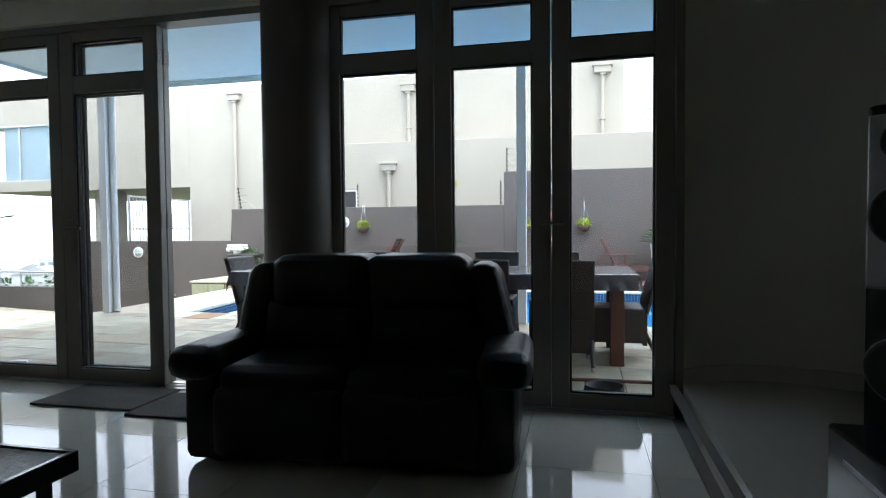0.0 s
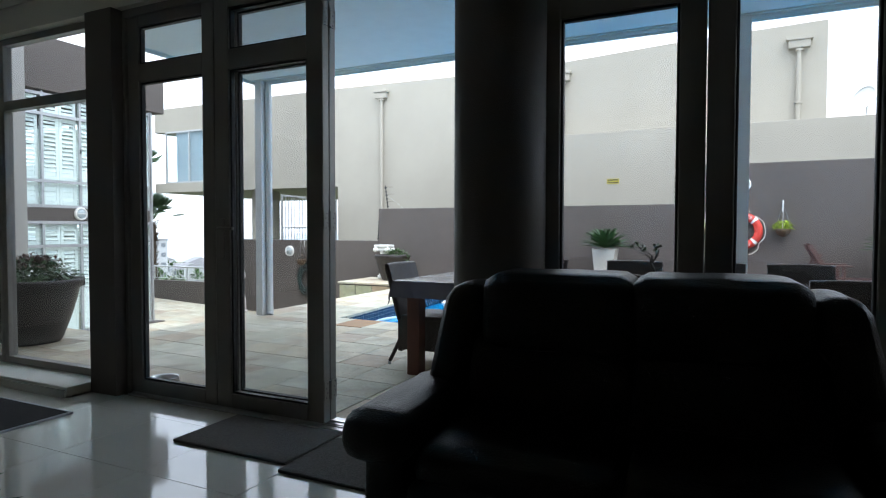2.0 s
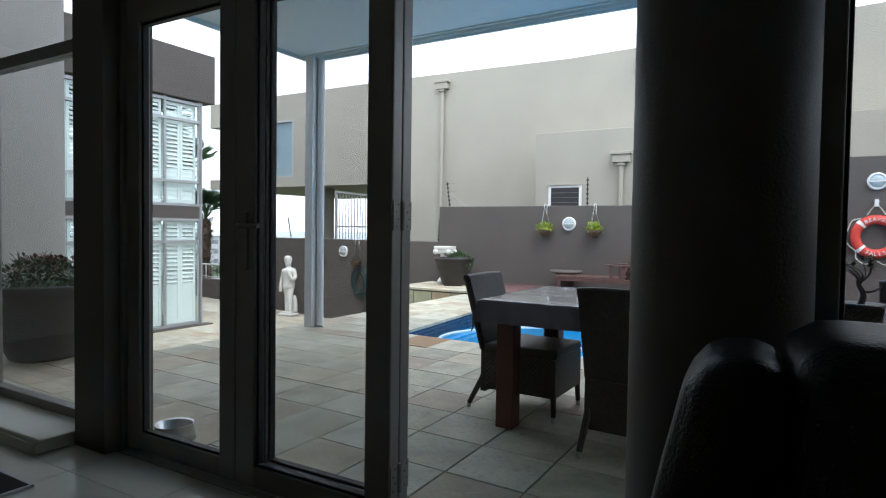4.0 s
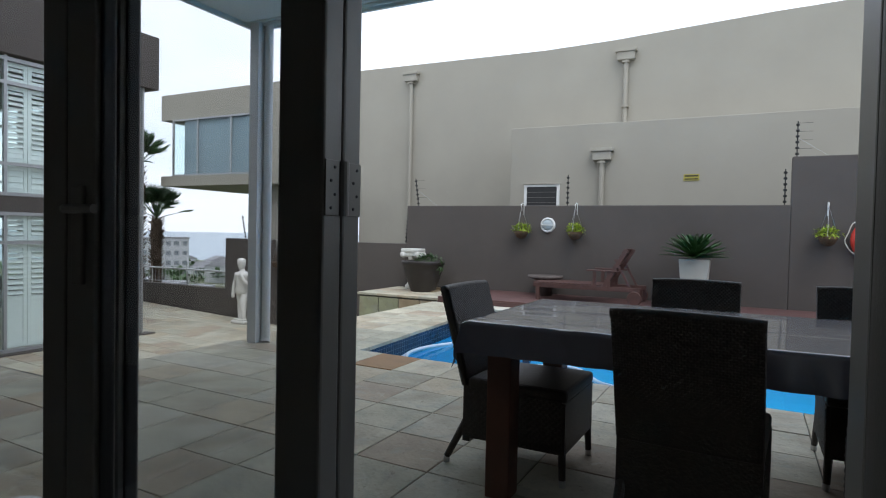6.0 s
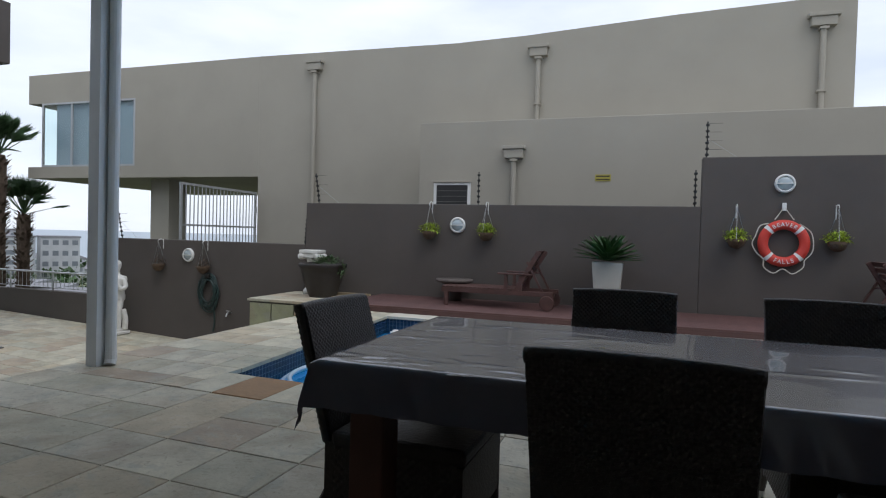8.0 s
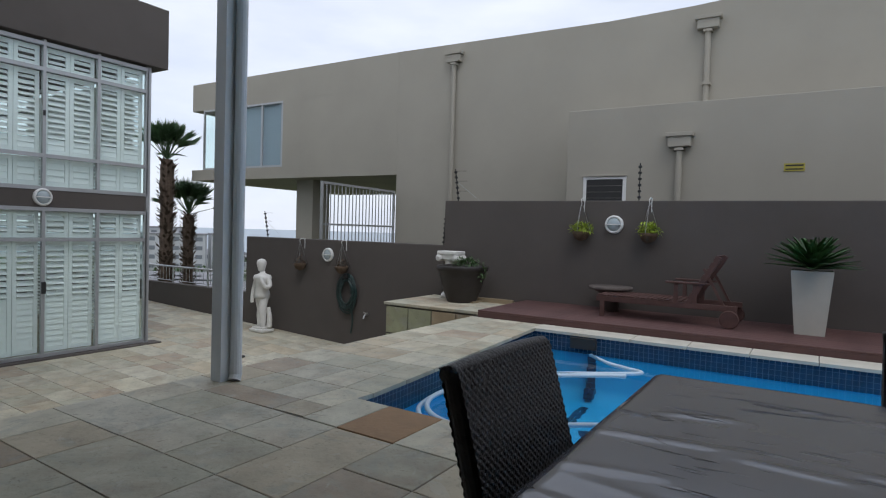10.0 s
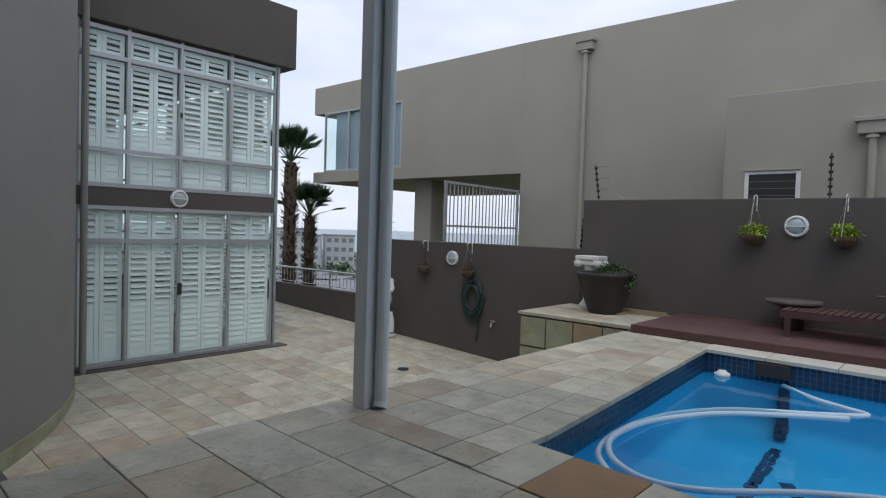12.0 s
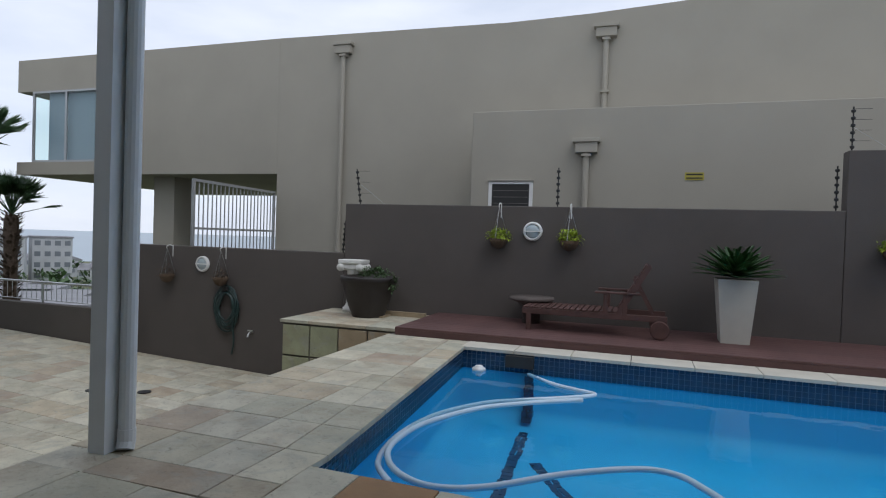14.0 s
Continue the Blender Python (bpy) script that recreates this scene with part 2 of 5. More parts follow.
M_SCRUB = mat("coastal_scrub", (0.10, 0.12, 0.05), 0.95, var=0.5, scale=0.08, bump=0, stain=0.7, stain_scale=0.02, stain_color=(0.22, 0.19, 0.13))
# Light grey-blue sea with the distance haze painted into the colour.
M_SEA = mat("hazy_sea", (0.36, 0.42, 0.46), 0.5, var=0.04, scale=0.002, bump=0)
M_FARWALL = mat("far_white_wall", (0.46, 0.47, 0.48), 0.8, var=0.1, scale=0.3, bump=0)
M_FARROOF = mat("far_grey_roof", (0.24, 0.24, 0.25), 0.8, var=0.2, scale=0.3, bump=0)
M_FARWIN = mat("far_window", (0.17, 0.19, 0.21), 0.3, var=0.1, bump=0)


def cover_mat():
    """Clear plastic over a dark cloth: dull grey sheen with stretched glossy creases."""
    m = mat("plastic_covered_cloth", (0.14, 0.13, 0.155), 0.24, var=0.1, scale=3, bump=0, coat=0.5)
    n, l = m.node_tree.nodes, m.node_tree.links
    b = n["Principled BSDF"]
    tc, mp, w, bp = n.new("ShaderNodeTexCoord"), n.new("ShaderNodeMapping"), n.new("ShaderNodeTexNoise"), n.new("ShaderNodeBump")
    w.inputs["Detail"].default_value = 2
    mp.inputs["Scale"].default_value, mp.inputs["Rotation"].default_value = (5.0, 30.0, 1.0), (0, 0, 0.2)
    w.inputs["Scale"].default_value, w.inputs["Distortion"].default_value = 1.0, 0.5
    rr = n.new("ShaderNodeMapRange")
    rr.interpolation_type = "SMOOTHSTEP"
    rr.inputs[1].default_value, rr.inputs[2].default_value = 0.61, 0.72
    lowf, lr, mul = n.new("ShaderNodeTexNoise"), n.new("ShaderNodeMapRange"), n.new("ShaderNodeMath")
    lowf.inputs["Scale"].default_value = 1.6
    lr.inputs[1].default_value, lr.inputs[2].default_value = 0.55, 0.68
    mul.operation = "MULTIPLY"
    bp.inputs["Strength"].default_value, bp.inputs["Distance"].default_value = 1.0, 0.006
    l.new(tc.outputs["Object"], mp.inputs[0])
    l.new(tc.outputs["Object"], lowf.inputs[0])
    l.new(mp.outputs[0], w.inputs[0])
    l.new(w.outputs[0], rr.inputs[0])
    sep, end, add = n.new("ShaderNodeSeparateXYZ"), n.new("ShaderNodeMapRange"), n.new("ShaderNodeMath")
    end.inputs[1].default_value, end.inputs[2].default_value, end.inputs[3].default_value, end.inputs[4].default_value = -1.4, -2.5, 0.0, 0.16
    l.new(tc.outputs["Object"], sep.inputs[0])
    l.new(sep.outputs[0], end.inputs[0])
    l.new(lowf.outputs[0], add.inputs[0])
    l.new(end.outputs[0], add.inputs[1])
    l.new(add.outputs[0], lr.inputs[0])
    l.new(rr.outputs[0], mul.inputs[0])
    l.new(lr.outputs[0], mul.inputs[1])
    l.new(mul.outputs[0], bp.inputs["Height"])
    l.new(bp.outputs[0], b.inputs["Normal"])
    l.new(bp.outputs[0], b.inputs["Coat Normal"])
    return m


M_COVER = cover_mat()
M_WATER = water_mat()

# ---- mesh helpers ----


def mesh_of(bm, material, smooth=False):
    me = bpy.data.meshes.new("mesh")
    bm.to_mesh(me)
    bm.free()
    me.materials.append(material)
    if smooth:
        for p in me.polygons:
            p.use_smooth = True
    return me


def part(name, bm, material, parent=None, label="", smooth=False):
    ob = new(name, mesh_of(bm, material, smooth))
    if parent:
        ob.parent = parent
    return tagged(ob, label)


def thing(name, x, y, z, label, category, rz=0, group="", kind=""):
    ob = new(name)
    ob.empty_display_size = 0.1
    ob.matrix_basis = pose(x, y, z, 0, 0, rz)
    return tagged(ob, label, category, group, kind)


def box(bm, x0, x1, y0, y1, z0, z1, bevel=0.0, m=None):
    vs = [bm.verts.new((x, y, z)) for x in (x0, x1) for y in (y0, y1) for z in (z0, z1)]
    fs = [bm.faces.new([vs[i] for i in q]) for q in ((0, 1, 3, 2), (4, 6, 7, 5), (0, 4, 5, 1), (2, 3, 7, 6), (0, 2, 6, 4), (1, 5, 7, 3))]
    if bevel:
        es = {e for f in fs for e in f.edges}
        r = bmesh.ops.bevel(bm, geom=list(es), offset=bevel, segments=2, affect="EDGES", profile=0.5)
        vs = list({v for f in r["faces"] for v in f.verts} | {v for v in vs if v.is_valid})
    if m is not None:
        bmesh.ops.transform(bm, matrix=m, verts=[v for v in vs if v.is_valid])
    return bm


def boxes(*rows, bevel=0.0):
    bm = bmesh.new()
    for r in rows:
        box(bm, *r, bevel=bevel)
    return bm


def lathe(profile, seg=32, bm=None, cx=0, cy=0, cap=True):
    bm = bm or bmesh.new()
    rings = []
    for r, z in profile:
        rings.append([bm.verts.new((cx + r * math.cos(2 * math.pi * k / seg), cy + r * math.sin(2 * math.pi * k / seg), z)) for k in range(seg)])
    for a, b in zip(rings, rings[1:]):
        for k in range(seg):
            bm.faces.new((a[k], a[(k + 1) % seg], b[(k + 1) % seg], b[k]))
    if cap:
        bm.faces.new(list(reversed(rings[0])))
        bm.faces.new(rings[-1])
    return bm


def tube(points, r, seg=8, bm=None, r1=None):
    """A round bar along a line of points."""
    bm = bm or bmesh.new()
    pts = [Vector(p) for p in points]
    rings = []
    for i, p in enumerate(pts):
        d = (pts[min(i + 1, len(pts) - 1)] - pts[max(i - 1, 0)]).normalized()
        u = d.orthogonal().normalized() if i == 0 else (u - d * u.dot(d)).normalized()
        v = d.cross(u)
        rad = r if r1 is None else r + (r1 - r) * i / (len(pts) - 1)
        rings.append([bm.verts.new(p + rad * (math.cos(2 * math.pi * k / seg) * u + math.sin(2 * math.pi * k / seg) * v)) for k in range(seg)])
    for a, b in zip(rings, rings[1:]):
        for k in range(seg):
            bm.faces.new((a[k], a[(k + 1) % seg], b[(k + 1) % seg], b[k]))
    bm.faces.new(list(reversed(rings[0])))
    bm.faces.new(rings[-1])
    return bm


def spline(pts, n=10, closed=False):
    """Points of a smooth curve through the given ones."""
    P = [Vector(p) for p in pts]
    out = []
    for i in range(len(P) - 1):
        a, b, c, d = P[max(i - 1, 0)], P[i], P[i + 1], P[min(i + 2, len(P) - 1)]
        for k in range(n):
            t = k / n
            out.append(0.5 * ((2 * b) + (c - a) * t + (2 * a - 5 * b + 4 * c - d) * t * t + (3 * b - a - 3 * c + d) * t ** 3))
    return out + [P[-1]]


def prism(outline, z0, z1, bm=None):
    bm = bm or bmesh.new()
    lo = [bm.verts.new((x, y, z0)) for x, y in outline]
    hi = [bm.verts.new((x, y, z1)) for x, y in outline]
    for k in range(len(lo)):
        j = (k + 1) % len(lo)
        bm.faces.new((lo[k], lo[j], hi[j], hi[k]))
    bm.faces.new(list(reversed(lo)))
    bm.faces.new(hi)
    bmesh.ops.recalc_face_normals(bm, faces=bm.faces[:])
    return bm


def leaf(bm, base, d, length, width, droop=0.0, up=(0, 0, 1)):
    """One small pointed leaf."""
    d = Vector(d).normalized()
    s = d.cross(Vector(up))
    s = s.normalized() if s.length > 1e-3 else Vector((1, 0, 0))
    b = Vector(base)
    mid = b + d * length * 0.5
    tip = b + d * length - Vector((0, 0, droop))
    vs = [bm.verts.new(p) for p in (b, mid - s * width / 2, tip, mid + s * width / 2)]
    bm.faces.new(vs)


def structure(name, bm, material, label, category, smooth=False):
    return tagged(part(name, bm, material, smooth=smooth), label, category, kind="structure")


def rand_dir(rng, zmin=-0.2):
    while True:
        v = Vector((rng.uniform(-1, 1), rng.uniform(-1, 1), rng.uniform(zmin, 1)))
        if 0.1 < v.length < 1:
            return v.normalized()


def foliage(rng, centre, radii, count, size, zmin=-0.3):
    """A loose clump of leaves spread through an uneven ball."""
    bm = bmesh.new()
    for _ in range(count):
        d = rand_dir(rng, zmin)
        k = rng.uniform(0.35, 1.0) * (0.8 + 0.35 * noise.noise(d * 2.5 + Vector(centre)))
        p = Vector(centre) + Vector((d.x * radii[0], d.y * radii[1], d.z * radii[2])) * k
        q = (d + rand_dir(rng, -1) * 0.8)
        leaf(bm, p, q, size * rng.uniform(0.6, 1.3), size * rng.uniform(0.3, 0.55), size * 0.2)
    return bm
# ---- the house: room behind the glass doors ----
WALL0, WALL1, HEAD, CEIL, FZ = 4.17, 4.38, 2.66, 2.85, 0.05
structure("floor_base", boxes((-7.7, 4.2, -2.7, WALL1, -0.3, FZ - 0.006)), M_FGROUT, "grey grout bed under polished floor tiles", "floor")
structure("ceiling", boxes((-7.7, 4.2, -2.7, WALL0 - 0.022, CEIL, 3.2), (1.202, 4.4, WALL0 - 0.022, 4.9, CEIL, 3.2)), M_CEIL, "plain off-white plaster ceiling of the lounge", "ceiling")
structure("wall_west", boxes((-7.9, -7.7, -2.7, WALL0, -1.2, 3.2)), M_INWALL, "plain plastered lounge side wall", "wall")
structure("wall_south", boxes((-7.9, 4.4, -2.9, -2.7, -0.3, 3.2)), M_INWALL, "plain plastered lounge back wall", "wall")
structure("wall_east", boxes((4.2, 4.4, -2.7, 4.0, -0.3, 3.2)), M_INWALL, "plain plastered wall beyond the raised floor", "wall")
structure("wall_pier", boxes((-4.40, -4.135, WALL0 - 0.05, WALL1, -0.3, HEAD)), M_DARKCOL, "dark taupe pier between window and glass doors", "wall")
structure("wall_pier_mid", boxes((-1.585, -1.275, 4.2, WALL1, -0.3, HEAD)), M_INWALL, "plastered pier between two folding door sets", "wall")
structure("wall_column_round", lathe([(0.218, FZ), (0.218, HEAD)], 48, None, -1.40, 4.15), M_DARKCOL, "round dark taupe column between two folding door sets", "column", smooth=True)
structure("wall_head", boxes((-8.3, 1.2, WALL0 - 0.02, WALL1, HEAD, 3.6)), M_INWALL, "plastered head wall above doors and window", "wall")
structure("wall_corner", boxes((-8.3, -7.2, WALL0, WALL1, -1.2, HEAD)), M_INWALL, "plastered wall beside the lounge window", "wall")
structure("window_ledge", boxes((-7.2, -4.404, 3.95, 4.29, FZ, 0.12), bevel=0.008), M_INWALL, "low plastered ledge beneath the lounge window", "ledge")
structure("baseboard", boxes((-7.2, -4.404, 3.935, 3.948, FZ, 0.10)), M_FLOOR, "tiled skirting below the window ledge", "baseboard")

# the curved wall and the raised floor on the east side
curve = spline([(0.99, 4.24, 0), (1.18, 4.37, 0), (1.45, 4.43, 0), (1.83, 4.33, 0), (2.31, 4.03, 0), (2.78, 3.46, 0), (3.26, 3.07, 0), (4.3, 2.9, 0)], 8)
ring = [(p.x, p.y) for p in curve] + [(p.x + 0.12, p.y + 0.2) for p in reversed(curve)]
structure("wall_curved", prism(ring, -0.3, 3.6), M_INWALL, "curved plastered inner wall beside the doors", "wall", smooth=False)
structure("raised_floor", prism([(0.92, -2.7), (4.2, -2.7), (4.2, 2.95)] + [(p.x, p.y - 0.002) for p in reversed(curve[:-6])], FZ - 0.05, 0.235), M_FLOOR, "raised tiled floor one step up along the curved wall", "floor")
structure("step_nosing", boxes((0.905, 0.945, -2.7, 4.195, 0.236, 0.244), (0.91, 0.919, -2.7, 4.195, 0.20, 0.236)), M_ALU, "metal nosing on the edge of the raised floor", "trim")
skirt = [(p.x, p.y - 0.003) for p in curve[:40]] + [(p.x, p.y - 0.018) for p in reversed(curve[:40])]
structure("curved_skirting", prism(skirt, 0.236, 0.33), M_FLOOR, "tiled skirting along the curved wall", "baseboard")


# ---- folding glass doors ----
def ring_frame(bm, x0, x1, z0, z1, side, top, bottom, y0, y1):
    box(bm, x0, x0 + side, y0, y1, z0, z1, 0.006)
    box(bm, x1 - side, x1, y0, y1, z0, z1, 0.006)
    box(bm, x0 + side, x1 - side, y0, y1, z1 - top, z1, 0.004)
    box(bm, x0 + side, x1 - side, y0, y1, z0, z0 + bottom, 0.004)


def pane(name, x0, x1, y, z0, z1, parent, material=None):
    g = part(name, boxes((x0, x1, y - 0.003, y + 0.003, z0, z1)), material or M_GLASS, parent)
    g.visible_shadow = False
    return g


def door_leaf(name, x0, x1, y, side, handle=None, hinge=None):
    """One leaf: a stile-and-rail frame with a tall pane, a cross rail and a top light."""
    d = thing(name, x0, y, 0.0, "brown-grey aluminium folding door leaf with clear glass", "door", kind="structure")
    w = x1 - x0
    bm = bmesh.new()
    ring_frame(bm, 0, w, 0.065, 2.61, side, 0.07, 0.09, -0.03, 0.03)
    box(bm, side, w - side, -0.03, 0.03, 2.169, 2.292, 0.004)
    part("door_frame", bm, M_ALU, d)
    beads = bmesh.new()
    for z0, z1 in ((0.155, 2.169), (2.292, 2.54)):
        ring_frame(beads, side, w - side, z0, z1, 0.012, 0.012, 0.012, -0.018, 0.018)
    part("glazing_bead", beads, M_RUBBER, d)
    pane("pane", side + 0.005, w - side - 0.005, 0, 0.16, 2.165, d)
    pane("top_pane", side + 0.005, w - side - 0.005, 0, 2.296, 2.536, d)
    if handle is not None:
        h = part("handle", boxes((handle - 0.022, handle + 0.022, -0.042, -0.030, 1.0, 1.25), bevel=0.004), M_ALU, d)
        part("lever", tube([(handle, -0.035, 1.19), (handle, -0.075, 1.19), (handle + 0.02, -0.08, 1.19), (handle + 0.13, -0.08, 1.19)], 0.011), M_ALU, h)
    if hinge:
        for z in (0.25, 1.235, 2.40):
            for y0 in (-0.026, 0.048):
                hb = bmesh.new()
                box(hb, w, w + 0.004, y0, y0 + 0.043, z - 0.055, z + 0.055, 0.001)
                plate = part("hinge", hb, M_ALU, d)
                for k in range(4):
                    yy = y0 + 0.016 + 0.012 * (k % 2)
                    part("screw", tube([(w + 0.004, yy, z - 0.04 + 0.027 * k), (w + 0.0055, yy, z - 0.04 + 0.027 * k)], 0.0032, 10), M_RUBBER, plate)
            part("hinge_barrel", tube([(w + 0.002, 0.0325, z - 0.055), (w + 0.002, 0.0325, z + 0.055)], 0.012, 12), M_ALU, d)
    return d


DY = 4.25
door_leaf("door_1", -4.105, -3.32, DY, 0.102)
door_leaf("door_2", -3.315, -2.49, DY, 0.115, handle=0.06, hinge=True)
fold = door_leaf("door_3", -3.305, -2.49, DY + 0.064, 0.108)
tagged(fold, "folding glass door leaf swung back against its neighbour")
door_leaf("door_4", -1.235, -0.500, DY, 0.107)
door_leaf("door_5", -0.495, 0.226, DY, 0.109, handle=0.665)
door_leaf("door_6", 0.231, 0.935, DY, 0.107)
fr = bmesh.new()
for x0, x1 in ((-4.133, -4.108), (-1.615, -1.588), (-1.272, -1.240), (0.938, 0.985)):
    box(fr, x0, x1, 4.20, 4.34, FZ, HEAD, 0.004)
box(fr, -4.108, -1.615, 4.20, 4.34, 2.612, HEAD)
box(fr, -1.240, 0.938, 4.20, 4.34, 2.612, HEAD)
structure("door_frame_outer", fr, M_ALU, "brown-grey aluminium frame around folding doors", "door frame")
sill = bmesh.new()
for x0, x1 in ((-4.108, -1.615), (-1.240, 0.938)):
    box(sill, x0, x1, 4.18, 4.375, FZ, FZ + 0.008, 0.002)
    for y in (4.225, 4.25, 4.30):
        box(sill, x0, x1, y - 0.004, y + 0.004, FZ + 0.008, FZ + 0.014)
structure("door_track", sill, M_STEEL, "metal floor track below the folding doors", "trim")

win = thing("window_1", 0, 4.26, 0, "fixed aluminium lounge window with cross rail", "window", kind="structure")
wf = bmesh.new()
ring_frame(wf, -7.2, -5.6, 0.12, HEAD, 0.05, 0.05, 0.055, -0.035, 0.035)
ring_frame(wf, -5.6, -4.402, 0.12, HEAD, 0.05, 0.05, 0.055, -0.035, 0.035)
box(wf, -7.15, -4.452, -0.034, 0.034, 2.11, 2.18)
part("window_frame", wf, M_ALU, win)
for x0, x1 in ((-7.15, -5.65), (-5.55, -4.45)):
    pane("pane", x0, x1, 0, 0.17, 2.11, win)
    pane("top_pane", x0, x1, 0, 2.18, 2.61, win)

# ---- canopy over the patio ----
can = thing("canopy", 0, 0, 0, "pale painted flat canopy above the patio", "canopy", kind="structure")
part("soffit", boxes((-6.28, 4.4, WALL1 + 0.004, 7.86, 3.2, 3.42)), M_CANOPY, can)
cb = bmesh.new()
box(cb, -6.30, 4.4, 7.864, 7.90, 3.16, 3.46, 0.004)
box(cb, -6.32, -6.284, WALL1 + 0.004, 7.90, 3.16, 3.46, 0.004)
box(cb, -6.28, 4.4, 7.80, 7.812, 3.17, 3.198)
box(cb, -6.28, 4.4, 7.72, 7.73, 3.185, 3.198)
part("fascia", cb, M_CANOPY, can)


def patio_column(x, y, pipe):
    c = thing("canopy_column", x, y, 0, "light grey steel post with a downpipe beside it" if pipe else "light grey steel post carrying the canopy", "column", group="canopy posts")
    bm = bmesh.new()
    box(bm, -0.075, -0.062, -0.055, 0.055, 0.0, 3.2)
    box(bm, 0.022, 0.035, -0.055, 0.055, 0.0, 3.2)
    box(bm, -0.062, 0.022, -0.007, 0.007, 0.0, 3.2)
    box(bm, -0.062, 0.022, -0.055, -0.045, 0.0, 3.2)
    part("post", bm, M_COLUMN, c)
    if pipe:
        part("downpipe", tube([(0.075, 0.05, 0.06), (0.075, 0.05, 3.2)], 0.042, 14), M_COLUMN, c)
        part("pipe_shoe", tube([(0.075, 0.05, 0.12), (0.075, 0.05, 0.05), (0.085, 0.03, 0.01)], 0.046, 14), M_COLUMN, c)
    return c


patio_column(-6.165, 7.80, True)
patio_column(-0.26, 7.79, False)

lamp = thing("ceiling_lamp", -3.2, 5.55, 3.2, "round white bulkhead lamp under the canopy", "lamp")
part("base", lathe([(0.13, -0.03), (0.135, 0.0)], 24), M_WHITE, lamp)
part("diffuser", lathe([(0.02, -0.11), (0.07, -0.1), (0.11, -0.065), (0.125, -0.031)], 24), M_LAMPGLASS, lamp, smooth=True)

# ---- ground: patio, lower terrace, land ----
PF = 11.72
structure("patio_base", boxes((-8.2, 4.6, WALL1 + 0.002, 5.95, -1.6, -0.006), (-6.42, 4.6, 5.95, 7.62, -1.6, -0.006)), M_GROUT, "grey mortar bed of the patio", "pavement")
structure("patio_base_west", prism([(-6.4, 7.622), (-5.12, 7.622), (-5.12, 8.03), (-5.40, 11.74), (-5.40, 12.2), (-6.42, 12.2)], -1.5, -0.006), M_GROUT, "grey mortar bed beside the pool", "pavement")
structure("patio_base_east", boxes((2.9, 4.6, 7.622, 13.6, -1.4, -0.006)), M_GROUT, "grey mortar bed on the far pool side", "pavement")


def terrace_z(x):
    return -1.0 - 0.045 * (x + 12)


tb = bmesh.new()
q = [tb.verts.new((x, y, terrace_z(x) - 0.012)) for x, y in ((-6.3, 5.2), (-6.3, 13.7), (-20.0, 13.7), (-20.0, 5.2))]
tb.faces.new(q)
structure("terrace_base", tb, M_GROUT, "grey mortar bed of the lower terrace", "pavement")

land = bmesh.new()
rings = []
for r, z in ((6, -3.2), (22, -3.6), (40, -7), (80, -12), (200, -16), (420, -26), (700, -34), (1500, -34), (4500, -34)):
    rings.append([land.verts.new((-5 + r * math.cos(a * math.pi / 32), 8 + r * math.sin(a * math.pi / 32), z + (0.05 * r * 0.2 * noise.noise((a * 0.6, r * 0.05, 0)) if 30 < r < 600 else 0))) for a in range(64)])
for a, b in zip(rings, rings[1:]):
    for k in range(64):
        land.faces.new((a[k], a[(k + 1) % 64], b[(k + 1) % 64], b[k]))
land.faces.new(list(reversed(rings[0])))
structure("ground", land, M_SCRUB, "green and sandy coastal scrub falling to the sea", "ground")
sea = bmesh.new()
sv = [sea.verts.new((-5 + r * math.cos(a * math.pi / 32), 8 + r * math.sin(a * math.pi / 32), -33.0)) for r in (640, 4800) for a in range(64)]
for k in range(64):
    sea.faces.new((sv[k], sv[(k + 1) % 64], sv[64 + (k + 1) % 64], sv[64 + k]))
structure("water", sea, M_SEA, "pale grey sea with haze painted into its colour", "sea")

# ---- boundary walls ----
BY = 13.67
structure("wall_boundary", boxes((-7.9, -1.22, BY, BY + 0.22, -1.5, 1.675), bevel=0.012), M_TAUPE, "dark taupe plastered boundary wall behind the pool", "wall")
structure("wall_boundary_tall", boxes((-1.218, 6.0, BY, BY + 0.22, -1.5, 2.40), bevel=0.012), M_TAUPE, "taller stretch of taupe boundary wall", "wall")
structure("wall_boundary_low", boxes((-12.95, -7.902, BY, BY + 0.22, -1.8, 0.91), bevel=0.012), M_TAUPE, "taupe boundary wall of the lower terrace", "wall")
structure("wall_parapet", boxes((-20.0, -12.952, BY + 0.02, BY + 0.2, -1.8, -0.31), bevel=0.012), M_TAUPE, "low taupe parapet wall under the railing", "wall")
structure("wall_end_east", boxes((5.8, 6.0, 4.6, BY, -1.5, 2.4)), M_TAUPE, "plain taupe wall closing the patio", "wall")
structure("wall_end_west", boxes((-20.2, -20.0, 5.2, BY + 0.2, -1.8, -0.31)), M_TAUPE, "low parapet closing the lower terrace", "wall")
pillar = structure("wall_stone_pillar", boxes((1.375, 1.625, 7.215, 7.465, -0.006, 1.17)), M_COPING, "pale pillar of stone blocks at the pool edge", "pillar")
for k in range(3):
    part("block", boxes((1.365, 1.635, 7.205, 7.475, 0.004 + 0.394 * k, 0.390 + 0.394 * k), bevel=0.006), M_COPING, pillar)

